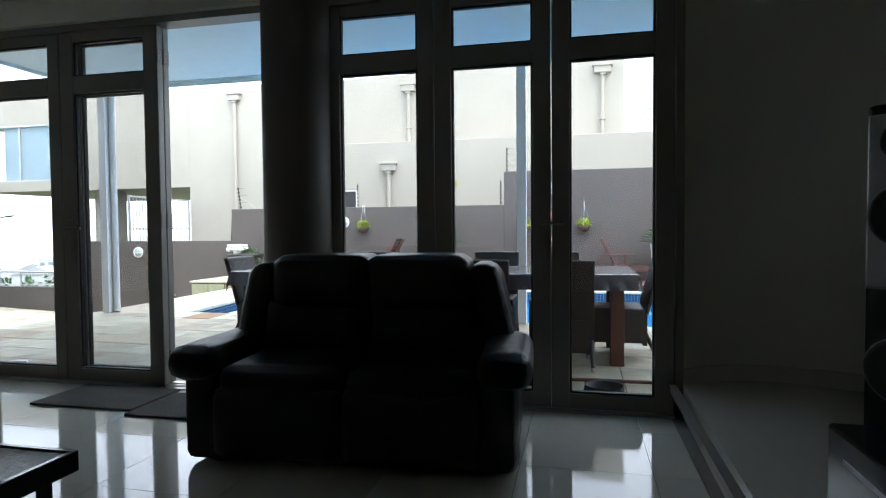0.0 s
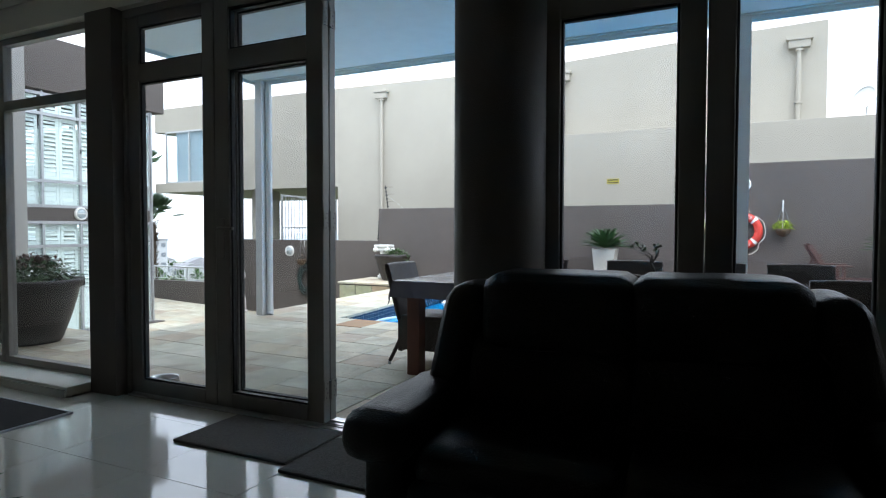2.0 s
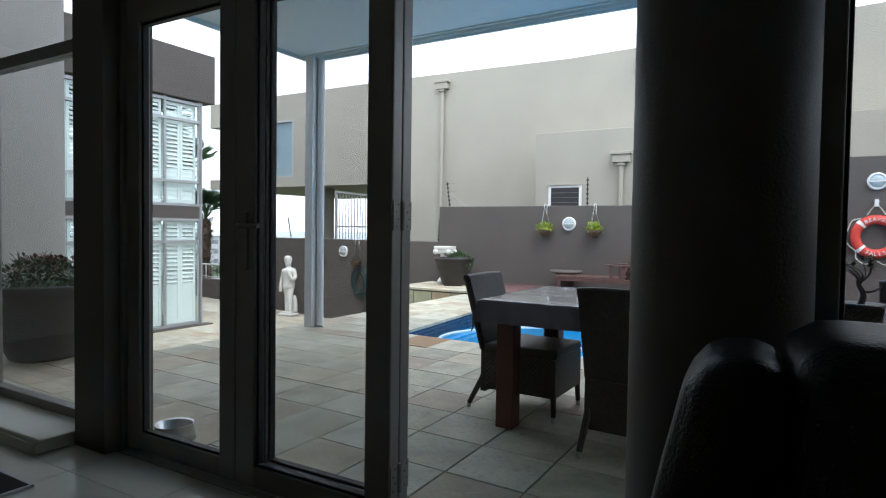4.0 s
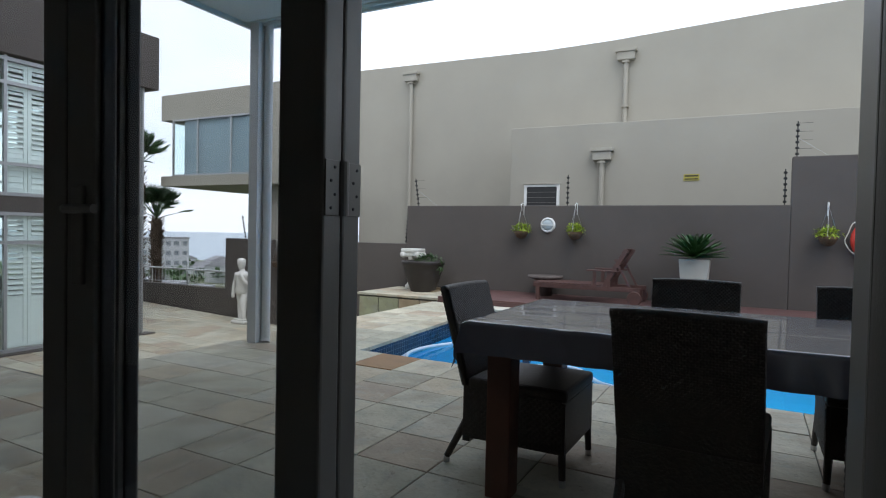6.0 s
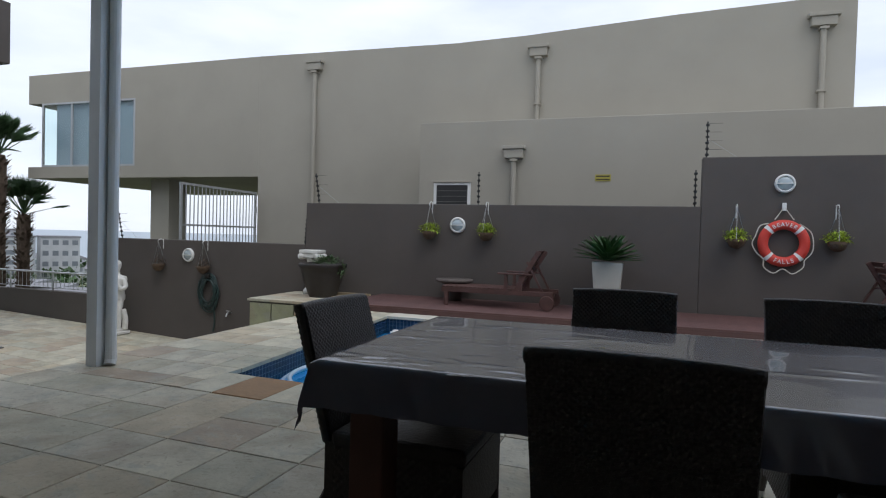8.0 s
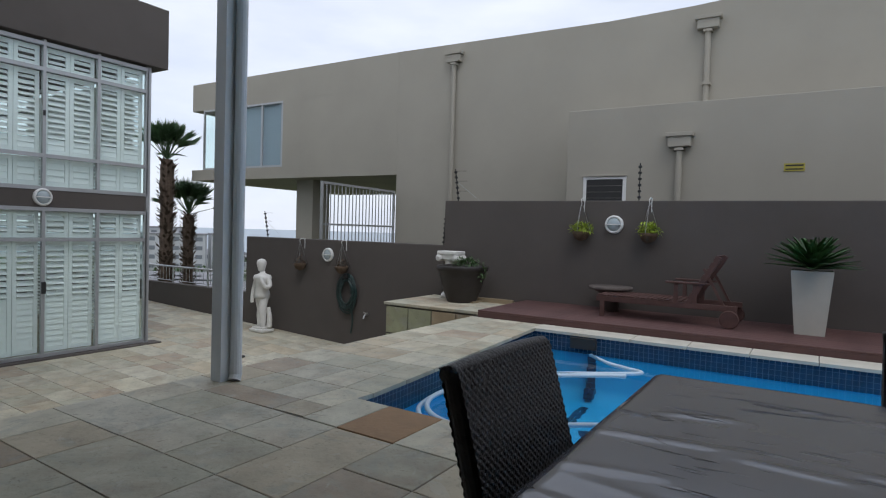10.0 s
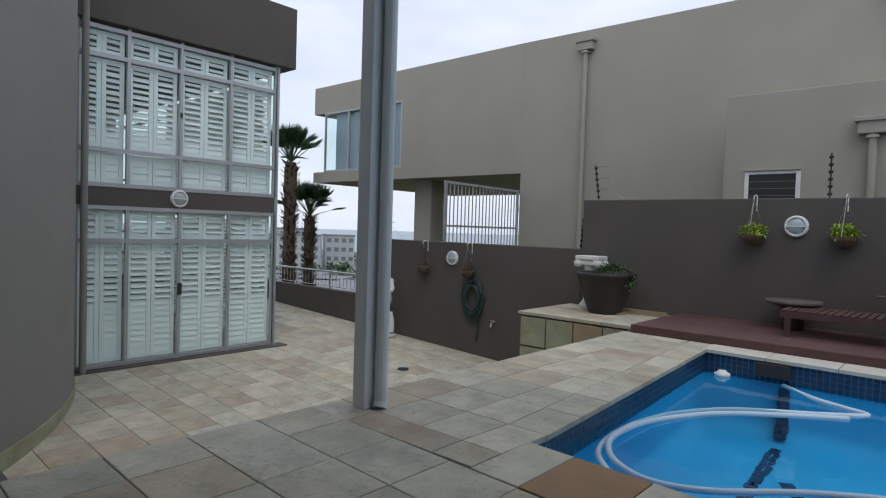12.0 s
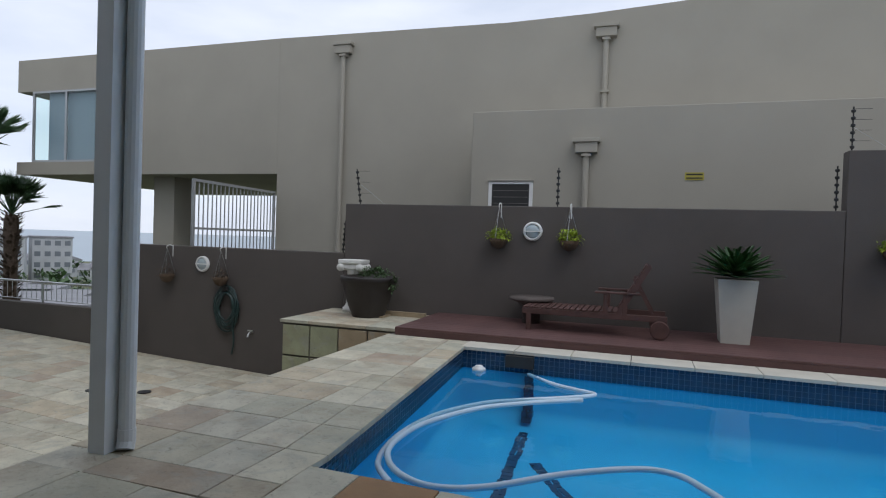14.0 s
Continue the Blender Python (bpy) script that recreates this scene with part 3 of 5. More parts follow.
rail = thing("railing", -16.4, BY + 0.11, -0.31, "thin steel railing with vertical bars on the parapet", "railing")
part("top_rail", tube([(-3.4, 0, 0.40), (3.42, 0, 0.40)], 0.022, 10), M_STEEL, rail)
part("bottom_rail", tube([(-3.4, 0, 0.06), (3.42, 0, 0.06)], 0.010, 6), M_STEEL, rail)
bars = part("baluster", tube([(0, 0, 0.06), (0, 0, 0.40)], 0.006, 5), M_STEEL, rail)
bars.location.x = -3.35
for k in range(1, 52):
    o = bars.copy()
    scene.collection.objects.link(o)
    o.location.x = -3.35 + 0.13 * k
for k in range(6):
    p = part("post", tube([(-3.3 + 1.33 * k, 0, 0), (-3.3 + 1.33 * k, 0, 0.40)], 0.018, 8), M_STEEL, rail)

# ---- curved outside wall and the shuttered wing ----
cw = []
for k in range(33):
    a = radians(4 + 78 * k / 32)
    cw.append((-13.3 + 5.5 * math.cos(a), 2.5 + 5.5 * math.sin(a)))
inner = [(-13.3 + (x + 13.3) * 0.95, 2.5 + (y - 2.5) * 0.95) for x, y in reversed(cw)]
cwm = part("wall_curved_outside", prism(cw + inner, -1.6, 5.2), M_CURVE, smooth=False)
tagged(cwm, "large curved grey plastered outside wall", "wall", kind="structure")
sk = [(-13.3 + (x + 13.3) * 1.003, 2.5 + (y - 2.5) * 1.003) for x, y in cw]
structure("curved_plinth", prism(sk + [(x, y) for x, y in reversed(cw)], -1.6, -0.93), M_STONEB, "stone skirting along the curved outside wall", "trim")
pipe = thing("drain_pipe", -12.33, 8.05, -1.0, "thin grey drainpipe in the corner of the wing", "pipe")
part("pipe", tube([(0, 0, 0.0), (0, 0, 6.0)], 0.045, 10), M_CURVE, pipe)

SX = -12.45
wing = thing("shutter_wing", SX, 0, 0, "two-storey glazed wing with white louvred shutters", "building")
part("roof", boxes((-8.0, 0.12, 3.0, 11.36, 3.86, 4.90), bevel=0.01), M_TAUPE, wing, "taupe roof band")
part("band", boxes((-8.0, 0.02, 7.6, 11.02, 1.34, 1.60)), M_TAUPE, wing, "taupe band between storeys")
part("floor_slab", boxes((-8.0, -0.3, 7.6, 11.0, 1.36, 1.58)), M_INWALL, wing)
part("back_wall", boxes((-8.0, -7.8, 3.0, 11.2, -1.2, 3.86)), M_INWALL, wing)
part("threshold", boxes((-0.1, 0.16, 7.8, 11.28, -1.06, -0.965), bevel=0.006), M_TAUPE, wing)
YS = [7.98, 8.64, 9.40, 10.21, 11.03]
fb = bmesh.new()
for z0, z1 in ((-0.965, 1.34), (1.60, 3.86)):
    for y in YS:
        box(fb, -0.03, 0.03, y - 0.022, y + 0.022, z0, z1)
for z in (-0.93, 0.845, 1.31, 1.63, 2.12, 3.42, 3.80):
    box(fb, -0.031, 0.029, YS[0], YS[-1], z - 0.028, z + 0.028)
box(fb, -0.06, 0.03, 11.03, 11.10, -0.965, 3.86)
part("glazing_frame", fb, M_ALU_LT, wing)
sf = bmesh.new()
for x in (-1.4, -2.8, -4.2):
    box(sf, x - 0.03, x + 0.03, 11.02, 11.08, -0.965, 3.86)
for z in (-0.93, 0.845, 1.31, 1.63, 2.12, 3.42, 3.80):
    box(sf, -8.0, -0.06, 11.03, 11.07, z - 0.028, z + 0.028)
part("side_frame", sf, M_ALU_LT, wing)
part("side_band", boxes((-8.0, 0.0, 11.0, 11.03, 1.34, 1.60)), M_TAUPE, wing)
g = part("glazing", boxes((-0.004, 0.004, YS[0], YS[-1], -0.93, 1.34), (-0.004, 0.004, YS[0], YS[-1], 1.60, 3.84)), M_GLASSB, wing)
g.visible_shadow = False
g = part("side_glazing", boxes((-8.0, -0.06, 11.045, 11.05, -0.93, 1.34), (-8.0, -0.06, 11.045, 11.05, 1.60, 3.84)), M_GLASSB, wing)
g.visible_shadow = False


def louvre_panel(y0, y1, z0, z1, closed):
    """A pair of shutter leaves; the slats below the given height are shut flat, those above stand open."""
    sh = new("shutter")
    sh.parent = wing
    sh.location = (-0.085, 0, 0)
    mid = (y0 + y1) / 2
    bm = bmesh.new()
    for a, b in ((y0, mid - 0.003), (mid + 0.003, y1)):
        box(bm, -0.016, 0.016, a, a + 0.06, z0, z1, 0.003)
        box(bm, -0.016, 0.016, b - 0.06, b, z0, z1, 0.003)
        box(bm, -0.016, 0.016, a + 0.06, b - 0.06, z1 - 0.07, z1)
        box(bm, -0.016, 0.016, a + 0.06, b - 0.06, z0, z0 + 0.07)
    part("shutter_frame", bm, M_SHUTTER, sh)
    bm = bmesh.new()
    n = max(2, round((z1 - z0 - 0.14) / 0.088))
    step = (z1 - z0 - 0.14) / n
    for a, b in ((y0 + 0.062, mid - 0.065), (mid + 0.065, y1 - 0.062)):
        for k in range(n):
            z = z0 + 0.07 + (k + 0.5) * step
            tilt = 78 if z < closed else 36 + 6 * ((k * 7) % 3)
            m = Matrix.Translation((0, 0, z)) @ Matrix.Rotation(radians(tilt), 4, "Y")
            box(bm, -0.5 * step, 0.5 * step, a, b, -0.006, 0.006, 0.0, m)
    tagged(part("slats", bm, M_SHUTTER, sh), kind="stuff")


for y0, y1 in zip(YS, YS[1:]):
    for z0, z1, closed in ((-0.90, 0.82, -0.02), (0.875, 1.28, 0.0), (1.66, 2.09, 3.0), (2.15, 3.39, 2.42), (3.45, 3.77, 0.0)):
        louvre_panel(y0 + 0.03, y1 - 0.03, z0, z1, closed)
side_sh = bmesh.new()
for k in range(66):
    z = -0.85 + 0.068 * k
    if not 1.25 < z < 1.7:
        m = Matrix.Translation((0, 10.9, z)) @ Matrix.Rotation(radians(-38), 4, "X")
        box(side_sh, -4.0, -0.15, -0.036, 0.036, -0.004, 0.004, m=m)
part("side_slats", side_sh, M_SHUTTER, wing)
part("door_pull", boxes((0.03, 0.06, 9.37, 9.43, 0.02, 0.20), bevel=0.005), M_RUBBER, wing, "black sliding door pull")
part("shutter_latch", boxes((0.03, 0.045, 9.38, 9.41, 2.72, 2.80)), M_RUBBER, wing)


def bulkhead(x, y, z, ax):
    """A round wall lamp: a cast rim, ribbed frosted glass and a half hood."""
    b = thing("wall_lamp", x, y, z, "round bulkhead wall lamp with frosted glass", "lamp", group="bulkhead lamps")
    b.matrix_basis = pose(x, y, z) @ (pose(0, 0, 0, 90, 0, 0) if ax == "y" else pose(0, 0, 0, 90, 0, 90)) @ Matrix.Scale(0.89, 4)
    part("rim", lathe([(0.150, 0.0), (0.150, 0.035), (0.135, 0.055), (0.115, 0.055), (0.112, 0.03)], 28, cap=False), M_WHITE, b, smooth=True)
    part("glass", lathe([(0.118, 0.0), (0.116, 0.035), (0.09, 0.06), (0.04, 0.075), (0.005, 0.078)], 28), M_LAMPGLASS, b, smooth=True)
    part("crossbar", boxes((-0.125, 0.125, -0.008, 0.008, 0.05, 0.082)), M_WHITE, b)
    return b


bulkhead(-4.97, BY, 1.325, "y")
bulkhead(-0.14, BY, 2.01, "y")
bulkhead(-10.56, BY, 0.62, "y")
bulkhead(SX + 0.02, 9.38, 1.49, "x")

# ---- the neighbour's house ----
nb = thing("neighbour_house", 0, 17.0, 0, "large beige plastered house with flat roof and overhanging window", "building")
top = [(-19.6, 5.58), (-15.4, 5.60), (-9.0, 5.53), (-6.2, 5.49), (-4.6, 5.53), (-1.5, 5.70), (1.55, 5.80)]
bm = bmesh.new()
xs = [t for t in top if t[0] > -11.45]
xs = [(-11.42, 5.565)] + xs
lo = [(x, -1.6) for x, _ in xs]
f0 = [bm.verts.new((x, 0, z)) for x, z in xs] + [bm.verts.new((x, 0, z)) for x, z in reversed(lo)]
f1 = [bm.verts.new((v.co.x, 7.0, v.co.z)) for v in f0]
for k in range(len(f0)):
    j = (k + 1) % len(f0)
    bm.faces.new((f0[k], f0[j], f1[j], f1[k]))
bm.faces.new(list(reversed(f0)))
bm.faces.new(f1)
bmesh.ops.recalc_face_normals(bm, faces=bm.faces[:])
part("wall", bm, M_BEIGE, nb)
part("roof_band", boxes((-19.6, -11.424, 0.0, 7.0, 4.72, 5.565)), M_BEIGE, nb)
part("overhang_slab", boxes((-19.6, -11.424, 0.0, 7.0, 2.52, 2.85)), M_BEIGE, nb)
part("upper_wall", boxes((-15.5, -11.424, 0.002, 6.9, 2.85, 4.72)), M_BEIGE, nb)
part("pier", boxes((-15.5, -14.85, 0.6, 1.3, -3.0, 2.52)), M_BEIGE, nb)
part("under_wall", boxes((-11.9, -11.425, 2.5, 6.9, -3.0, 2.52)), M_BEIGE, nb)
part("far_pier", boxes((-13.1, -12.2, 5.0, 5.4, -3.0, 2.52)), M_BEIGE, nb)
wn1 = part("window", boxes((-19.05, -15.5, 0.0, 0.05, 2.852, 2.90)), M_ALU_LT, nb)
part("head_rail", boxes((-19.05, -15.5, 0.0, 0.05, 4.67, 4.718)), M_ALU_LT, wn1)
for mx in (-19.05, -17.9, -16.4, -15.56):
    part("mullion", boxes((mx, mx + 0.058, 0.0, 0.05, 2.9, 4.67)), M_ALU_LT, wn1)
gp = part("pane", boxes((-19.0, -15.5, 0.02, 0.026, 2.9, 4.67), (-19.04, -19.03, 0.0, 4.0, 2.9, 4.67)), M_GLASSB, wn1)
gp.visible_shadow = False
part("blind", boxes((-18.6, -15.5, 0.12, 0.13, 2.86, 4.70)), M_BLIND, wn1)
part("lower_block", boxes((-6.45, 7.0, -1.4, 0.0, -1.6, 3.44), bevel=0.01), M_BEIGE, nb)
lw = part("lower_window", boxes((-6.12, -6.06, -1.416, -1.38, 1.4, 2.17), (-5.40, -5.34, -1.416, -1.38, 1.4, 2.17), (-6.12, -5.34, -1.416, -1.38, 2.17, 2.22)), M_WHITE, nb)
part("lintel_drip", boxes((-6.13, -5.33, -1.445, -1.39, 2.222, 2.24)), M_BEIGE, lw)
# Opaque sheet; the unlit room behind the glass is put into its colour.
part("pane", boxes((-6.06, -5.40, -1.410, -1.403, 1.4, 2.168)), M_UNLIT, lw)
for k in range(6):
    part("slat", boxes((-6.055, -5.405, -1.415, -1.4105, 1.5 + 0.11 * k, 1.506 + 0.11 * k)), M_ALU, lw)


def downpipe(x, y, zt, zb, w):
    d = new("rain_pipe")
    d.parent = nb
    d.location = (x, y, 0)
    h = w / 2
    bm = bmesh.new()
    box(bm, -h, h, -0.18, 0, zt - 0.07, zt, 0.01)
    box(bm, -h * 0.82, h * 0.82, -0.15, 0, zt - 0.24, zt - 0.07, 0.01)
    part("hopper", bm, M_BEIGE, d)
    part("pipe", tube([(0, -0.08, zt - 0.24), (0, -0.08, zb)], 0.05, 12), M_BEIGE, d)
    for z in (zt - 0.30, zb + 0.6):
        part("bracket", boxes((-0.075, 0.075, -0.15, 0, z, z + 0.04)), M_BEIGE, d)


downpipe(-9.78, 0, 5.33, -1.0, 0.44)
downpipe(-4.30, 0, 5.28, 3.4, 0.46)
downpipe(1.0, 0, 5.46, 3.4, 0.52)
downpipe(-4.46, -1.4, 2.92, -1.0, 0.44)
sgn = thing("warning_sign", -2.78, 15.6, 2.30, "small yellow warning sign on the neighbour's wall", "sign")
part("plate", boxes((-0.14, 0.14, -0.012, -0.002, -0.06, 0.06)), M_YELLOW, sgn)
part("lettering", boxes((-0.12, 0.12, -0.015, -0.012, 0.015, 0.04), (-0.12, 0.12, -0.015, -0.012, -0.04, -0.02)), M_RUBBER, sgn)
dish = thing("satellite_dish", 2.1, 15.9, 3.44, "small pale satellite dish on the neighbour's roof", "antenna")
part("bowl", lathe([(0.01, 0), (0.12, 0.02), (0.22, 0.07), (0.27, 0.12), (0.26, 0.125)], 20, cap=False), M_WHITE, dish, smooth=True).matrix_basis = pose(0, 0, 0.33, 70, 0, -50)
part("mast", tube([(0, 0, 0), (0, 0, 0.33)], 0.02), M_STEEL, dish)

gate = thing("steel_gate", -11.42, 16.93, -1.0, "white steel bar gate standing open beneath the neighbour's overhang", "gate")
gate.matrix_basis = pose(-11.42, 16.93, -1.0, 0, 0, -84.6)
gf = bmesh.new()
box(gf, 0, 0.05, -0.025, 0.025, 0.0, 3.11)
box(gf, 2.85, 2.90, -0.025, 0.025, 0.0, 3.11)
box(gf, 0.05, 2.85, -0.025, 0.025, 3.06, 3.11)
box(gf, 0.05, 2.85, -0.025, 0.025, 0.10, 0.15)
box(gf, 0.05, 2.85, -0.018, 0.018, 2.20, 2.24)
part("gate_frame", gf, M_ALU_LT, gate)
for k in range(20):
    part("bar", tube([(0.17 + 0.134 * k, 0, 0.15), (0.17 + 0.134 * k, 0, 3.06)], 0.013, 6), M_ALU_LT, gate)
for hz in (0.6, 2.6):
    part("gate_hinge", tube([(-0.01, 0, hz), (-0.01, 0, hz + 0.14)], 0.025, 8), M_ALU_LT, gate)


def fence_post(x, y, z, h, lean=0.0, arms=0):
    f = thing("electric_fence_post", x, y, z, "thin dark electric fence post with beaded insulators", "fence post", group="electric fence")
    part("rod", tube([(0, 0, -0.02), (lean, 0, h)], 0.009, 6), M_RUBBER, f)
    for k in range(6):
        t = (k + 0.6) / 6.2
        part("insulator", lathe([(0.012, -0.02), (0.026, -0.012), (0.026, 0.012), (0.012, 0.02)], 8, cx=lean * t, cy=0, bm=None), M_RUBBER, f).location.z = h * t
    for k in range(arms):
        t = (k + 1) / (arms + 0.2)
        part("wire_stub", tube([(lean * t, 0, h * t), (lean * t + 0.2, 0.02, h * t)], 0.003, 4), M_RUBBER, f)
    if arms:
        part("stay", tube([(0, 0, h * 0.55), (0.42, 0, 0.0)], 0.003, 4), M_STEEL, f)


fence_post(-1.16, BY + 0.11, 2.40, 0.54, 0, 4)
fence_post(-1.30, BY + 0.11, 1.675, 0.55, 0, 0)
fence_post(-4.66, BY + 0.11, 1.675, 0.55, 0, 0)
fence_post(-7.70, BY + 0.11, 1.675, 0.55, -0.08, 3)
fence_post(-7.98, BY + 0.11, 0.91, 0.5, 0.03, 0)
fence_post(-12.4, BY + 0.11, 0.91, 0.55, -0.12, 3)
fence_post(2.32, BY + 0.11, 2.40, 0.55, 0, 0)
# ---- swimming pool ----
pool = thing("swimming_pool", 0, 0, 0, "blue plastered swimming pool with dark mosaic waterline", "pool", kind="structure")
QP = [(-5.08, 8.02), (2.9, 7.72), (2.9, 11.62), (-5.36, 11.72)]
WZ, PB = -0.19, -0.80
pw = bmesh.new()
cxp, cyp = sum(q[0] for q in QP) / 4, sum(q[1] for q in QP) / 4
loops = []
for k in range(11):
    a = math.pi / 2 * k / 10
    inset, z = 0.2 * (1 - math.cos(a)), PB + 0.2 * (1 - math.sin(a))
    loops.append([pw.verts.new((x + (inset if x < cxp else -inset), y + (inset if y < cyp else -inset), z)) for x, y in QP])
loops.insert(0, [pw.verts.new((x, y, -0.02)) for x, y in QP])
for la, lb2 in zip(loops, loops[1:]):
    for k in range(4):
        pw.faces.new((la[k], lb2[k], lb2[(k + 1) % 4], la[(k + 1) % 4]))
pw.faces.new(loops[-1])
bmesh.ops.recalc_face_normals(pw, faces=pw.faces[:])
for f in pw.faces:
    f.normal_flip()
    f.smooth = True
part("shell", pw, M_POOL, pool, smooth=True)
wb = bmesh.new()
wb.faces.new([wb.verts.new((x, y, WZ)) for x, y in QP])
wsurf = part("water_surface", wb, M_WATER, pool, "clear still water")
wsurf.visible_shadow = False


def band(a, b, inward):
    """Rows of small mosaic tiles along one pool side, on a grout strip."""
    a, b, n = Vector((*a, 0)), Vector((*b, 0)), Vector((*inward, 0))
    d = b - a
    cols = int(d.length / 0.053)
    u = d / cols
    gb, tbm = bmesh.new(), bmesh.new()
    g0 = [a + n * 0.004, b + n * 0.004]
    gb.faces.new([gb.verts.new((p.x, p.y, z)) for p, z in ((g0[0], -0.02), (g0[1], -0.02), (g0[1], -0.232), (g0[0], -0.232))])
    for i in range(cols):
        for r in range(4):
            z = -0.022 - 0.053 * r
            p0, p1 = a + u * (i + 0.06) + n * 0.008, a + u * (i + 0.94) + n * 0.008
            tbm.faces.new([tbm.verts.new(c) for c in ((p0.x, p0.y, z), (p1.x, p1.y, z), (p1.x, p1.y, z - 0.049), (p0.x, p0.y, z - 0.049))])
    part("grout_strip", gb, M_MGROUT, pool)
    tagged(part("mosaic_tiles", tbm, M_MOSAIC, pool, "small dark blue mosaic tiles"), kind="stuff")


band(QP[3], QP[2], (0, -1))
band(QP[0], QP[3], (1, 0.07))
band(QP[1], QP[2], (-1, 0))
# A solid near-black block paints the shade in the skimmer opening.
part("skimmer_mouth", boxes((-4.86, -4.56, 11.64, 11.70, -0.17, -0.045)), M_UNLIT, pool, "near-black block for the unlit skimmer opening")
rl = random.Random(8)


def lane(x0, y0, x1, y1):
    """A two-tile-wide line of dark mosaic set in the pool floor, its tiles slightly uneven."""
    bm = bmesh.new()
    d = Vector((x1 - x0, y1 - y0, 0))
    n = int(d.length / 0.075)
    turn = Matrix.Rotation(math.atan2(d.y, d.x), 4, "Z")
    for k in range(n):
        for c in (-0.5, 0.5):
            at = Vector((x0, y0, PB + 0.005)) + d * ((k + 0.5) / n) + turn @ Vector((rl.uniform(-0.01, 0.01), 0.052 * c + rl.uniform(-0.011, 0.011), 0))
            box(bm, -0.033, 0.033, -0.025, 0.025, -0.004, 0.004, 0.0, Matrix.Translation(at) @ turn)
    tagged(part("lane_line", bm, M_MOSAIC, pool, "dark tiled line on the pool floor"), kind="stuff")


lane(-4.41, 8.25, -4.60, 11.48)
lane(-3.62, 9.40, -4.36, 10.68)
wl_line = bmesh.new()
for k in range(8):
    for c in (-0.052, 0.0):
        x0 = -4.60 + c + rl.uniform(-0.01, 0.01)
        box(wl_line, x0, x0 + 0.05, 11.672 - 0.08 * (k > 5), 11.69, -0.31 - 0.06 * k, -0.256 - 0.06 * k)
tagged(part("lane_line", wl_line, M_MOSAIC, pool, "dark tiled line on the pool floor"), kind="stuff")

ch = thing("pool_hose", 0, 0, WZ, "pale blue floating suction hose curled on the water", "hose")
upper = [(-4.60, 11.62, -0.03), (-4.28, 11.19, 0), (-4.05, 11.06, 0), (-3.87, 10.95, 0), (-4.11, 10.72, 0), (-4.45, 10.54, -0.015), (-4.75, 10.38, -0.035), (-5.00, 9.95, -0.035), (-5.08, 9.48, -0.02), (-5.06, 9.01, 0), (-4.98, 8.66, 0), (-4.80, 8.43, 0)]
lower = [(-3.96, 10.71, 0.004), (-4.36, 10.43, 0), (-4.72, 10.09, 0), (-4.96, 9.56, 0.012), (-5.01, 9.14, 0.03), (-4.98, 8.81, 0.03), (-4.82, 8.56, 0.02), (-4.58, 8.48, 0), (-4.29, 8.59, 0), (-3.89, 8.96, 0), (-3.48, 9.22, 0), (-3.25, 9.21, 0), (-3.11, 9.04, 0), (-2.9, 8.75, 0), (-2.5, 8.6, 0)]
part("hose", tube(spline(upper, 10), 0.02, 8), M_HOSE, ch, smooth=True)
part("hose_loop", tube(spline(lower, 10), 0.02, 8), M_HOSE, ch, smooth=True)
fl = thing("chlorine_floater", -5.1, 11.45, WZ, "white floating chlorine dispenser in the pool", "pool float")
fl.scale = (0.72, 0.72, 0.72)
part("float_body", lathe([(0.03, -0.08), (0.05, -0.02), (0.10, 0.0), (0.10, 0.035), (0.06, 0.05), (0.055, 0.07), (0.01, 0.075)], 20), M_WHITE, fl, smooth=True)

# ---- timber deck, planter ledge ----
deck = thing("timber_deck", 0, 0, 0, "red-brown timber deck along the boundary wall", "deck", kind="structure")
DZ = 0.095
part("deck_fascia", boxes((-6.33, 5.8, 12.06, 12.085, -0.004, DZ - 0.026), bevel=0.003), M_DECK, deck)
# Solid near-black fill under the planks, painting the shade in their gaps.
part("dark_deck_core", boxes((-6.32, 5.8, 12.09, 13.66, -0.3, DZ - 0.03)), M_UNLIT, deck)
pl = part("plank", boxes((-6.33, 5.8, -0.066, 0.066, DZ - 0.025, DZ), bevel=0.004), M_DECK, deck)
for k in range(12):
    o = pl
    if k:
        o = pl.copy()
        scene.collection.objects.link(o)
    o.location.y = 12.125 + 0.138 * k * 0.985

ledge = thing("planter_ledge", 0, 0, 0, "sandstone-clad ledge stepping down to the terrace", "ledge", kind="structure")
part("core", boxes((-8.03, -6.36, 12.24, 13.66, -1.5, 0.004)), M_GROUT, ledge)
part("soil", boxes((-6.95, -6.45, 13.05, 13.6, 0.0, 0.02)), M_SCRUB, ledge)
part("inner_kerb", boxes((-7.05, -6.4, 13.30, 13.36, 0.04, 0.11), (-6.98, -6.92, 13.0, 13.3, 0.04, 0.07)), M_STONEB, ledge)


def slab(parent, corners, z, th, material, gap=0.0034, lip=0.003):
    """One stone slab from its four corners, with a worn upper edge."""
    c = sum((Vector((x, y, 0)) for x, y in corners), Vector()) / 4
    bm = bmesh.new()
    def ringv(inset, zz):
        out = []
        for x, y in corners:
            d = Vector((x, y, 0)) - c
            k = 1 - inset / max(d.length * 0.707, 0.02)
            out.append(bm.verts.new((d.x * k, d.y * k, zz)))
        return out
    r0, r1, r2 = ringv(gap, -th), ringv(gap, -lip), ringv(gap + lip, 0)
    for a, b in ((r0, r1), (r1, r2)):
        for k in range(4):
            j = (k + 1) % 4
            bm.faces.new((a[k], a[j], b[j], b[k]))
    bm.faces.new(r2)
    ob = part("slab", bm, material, parent)
    ob.location = (c.x, c.y, z)
    return ob


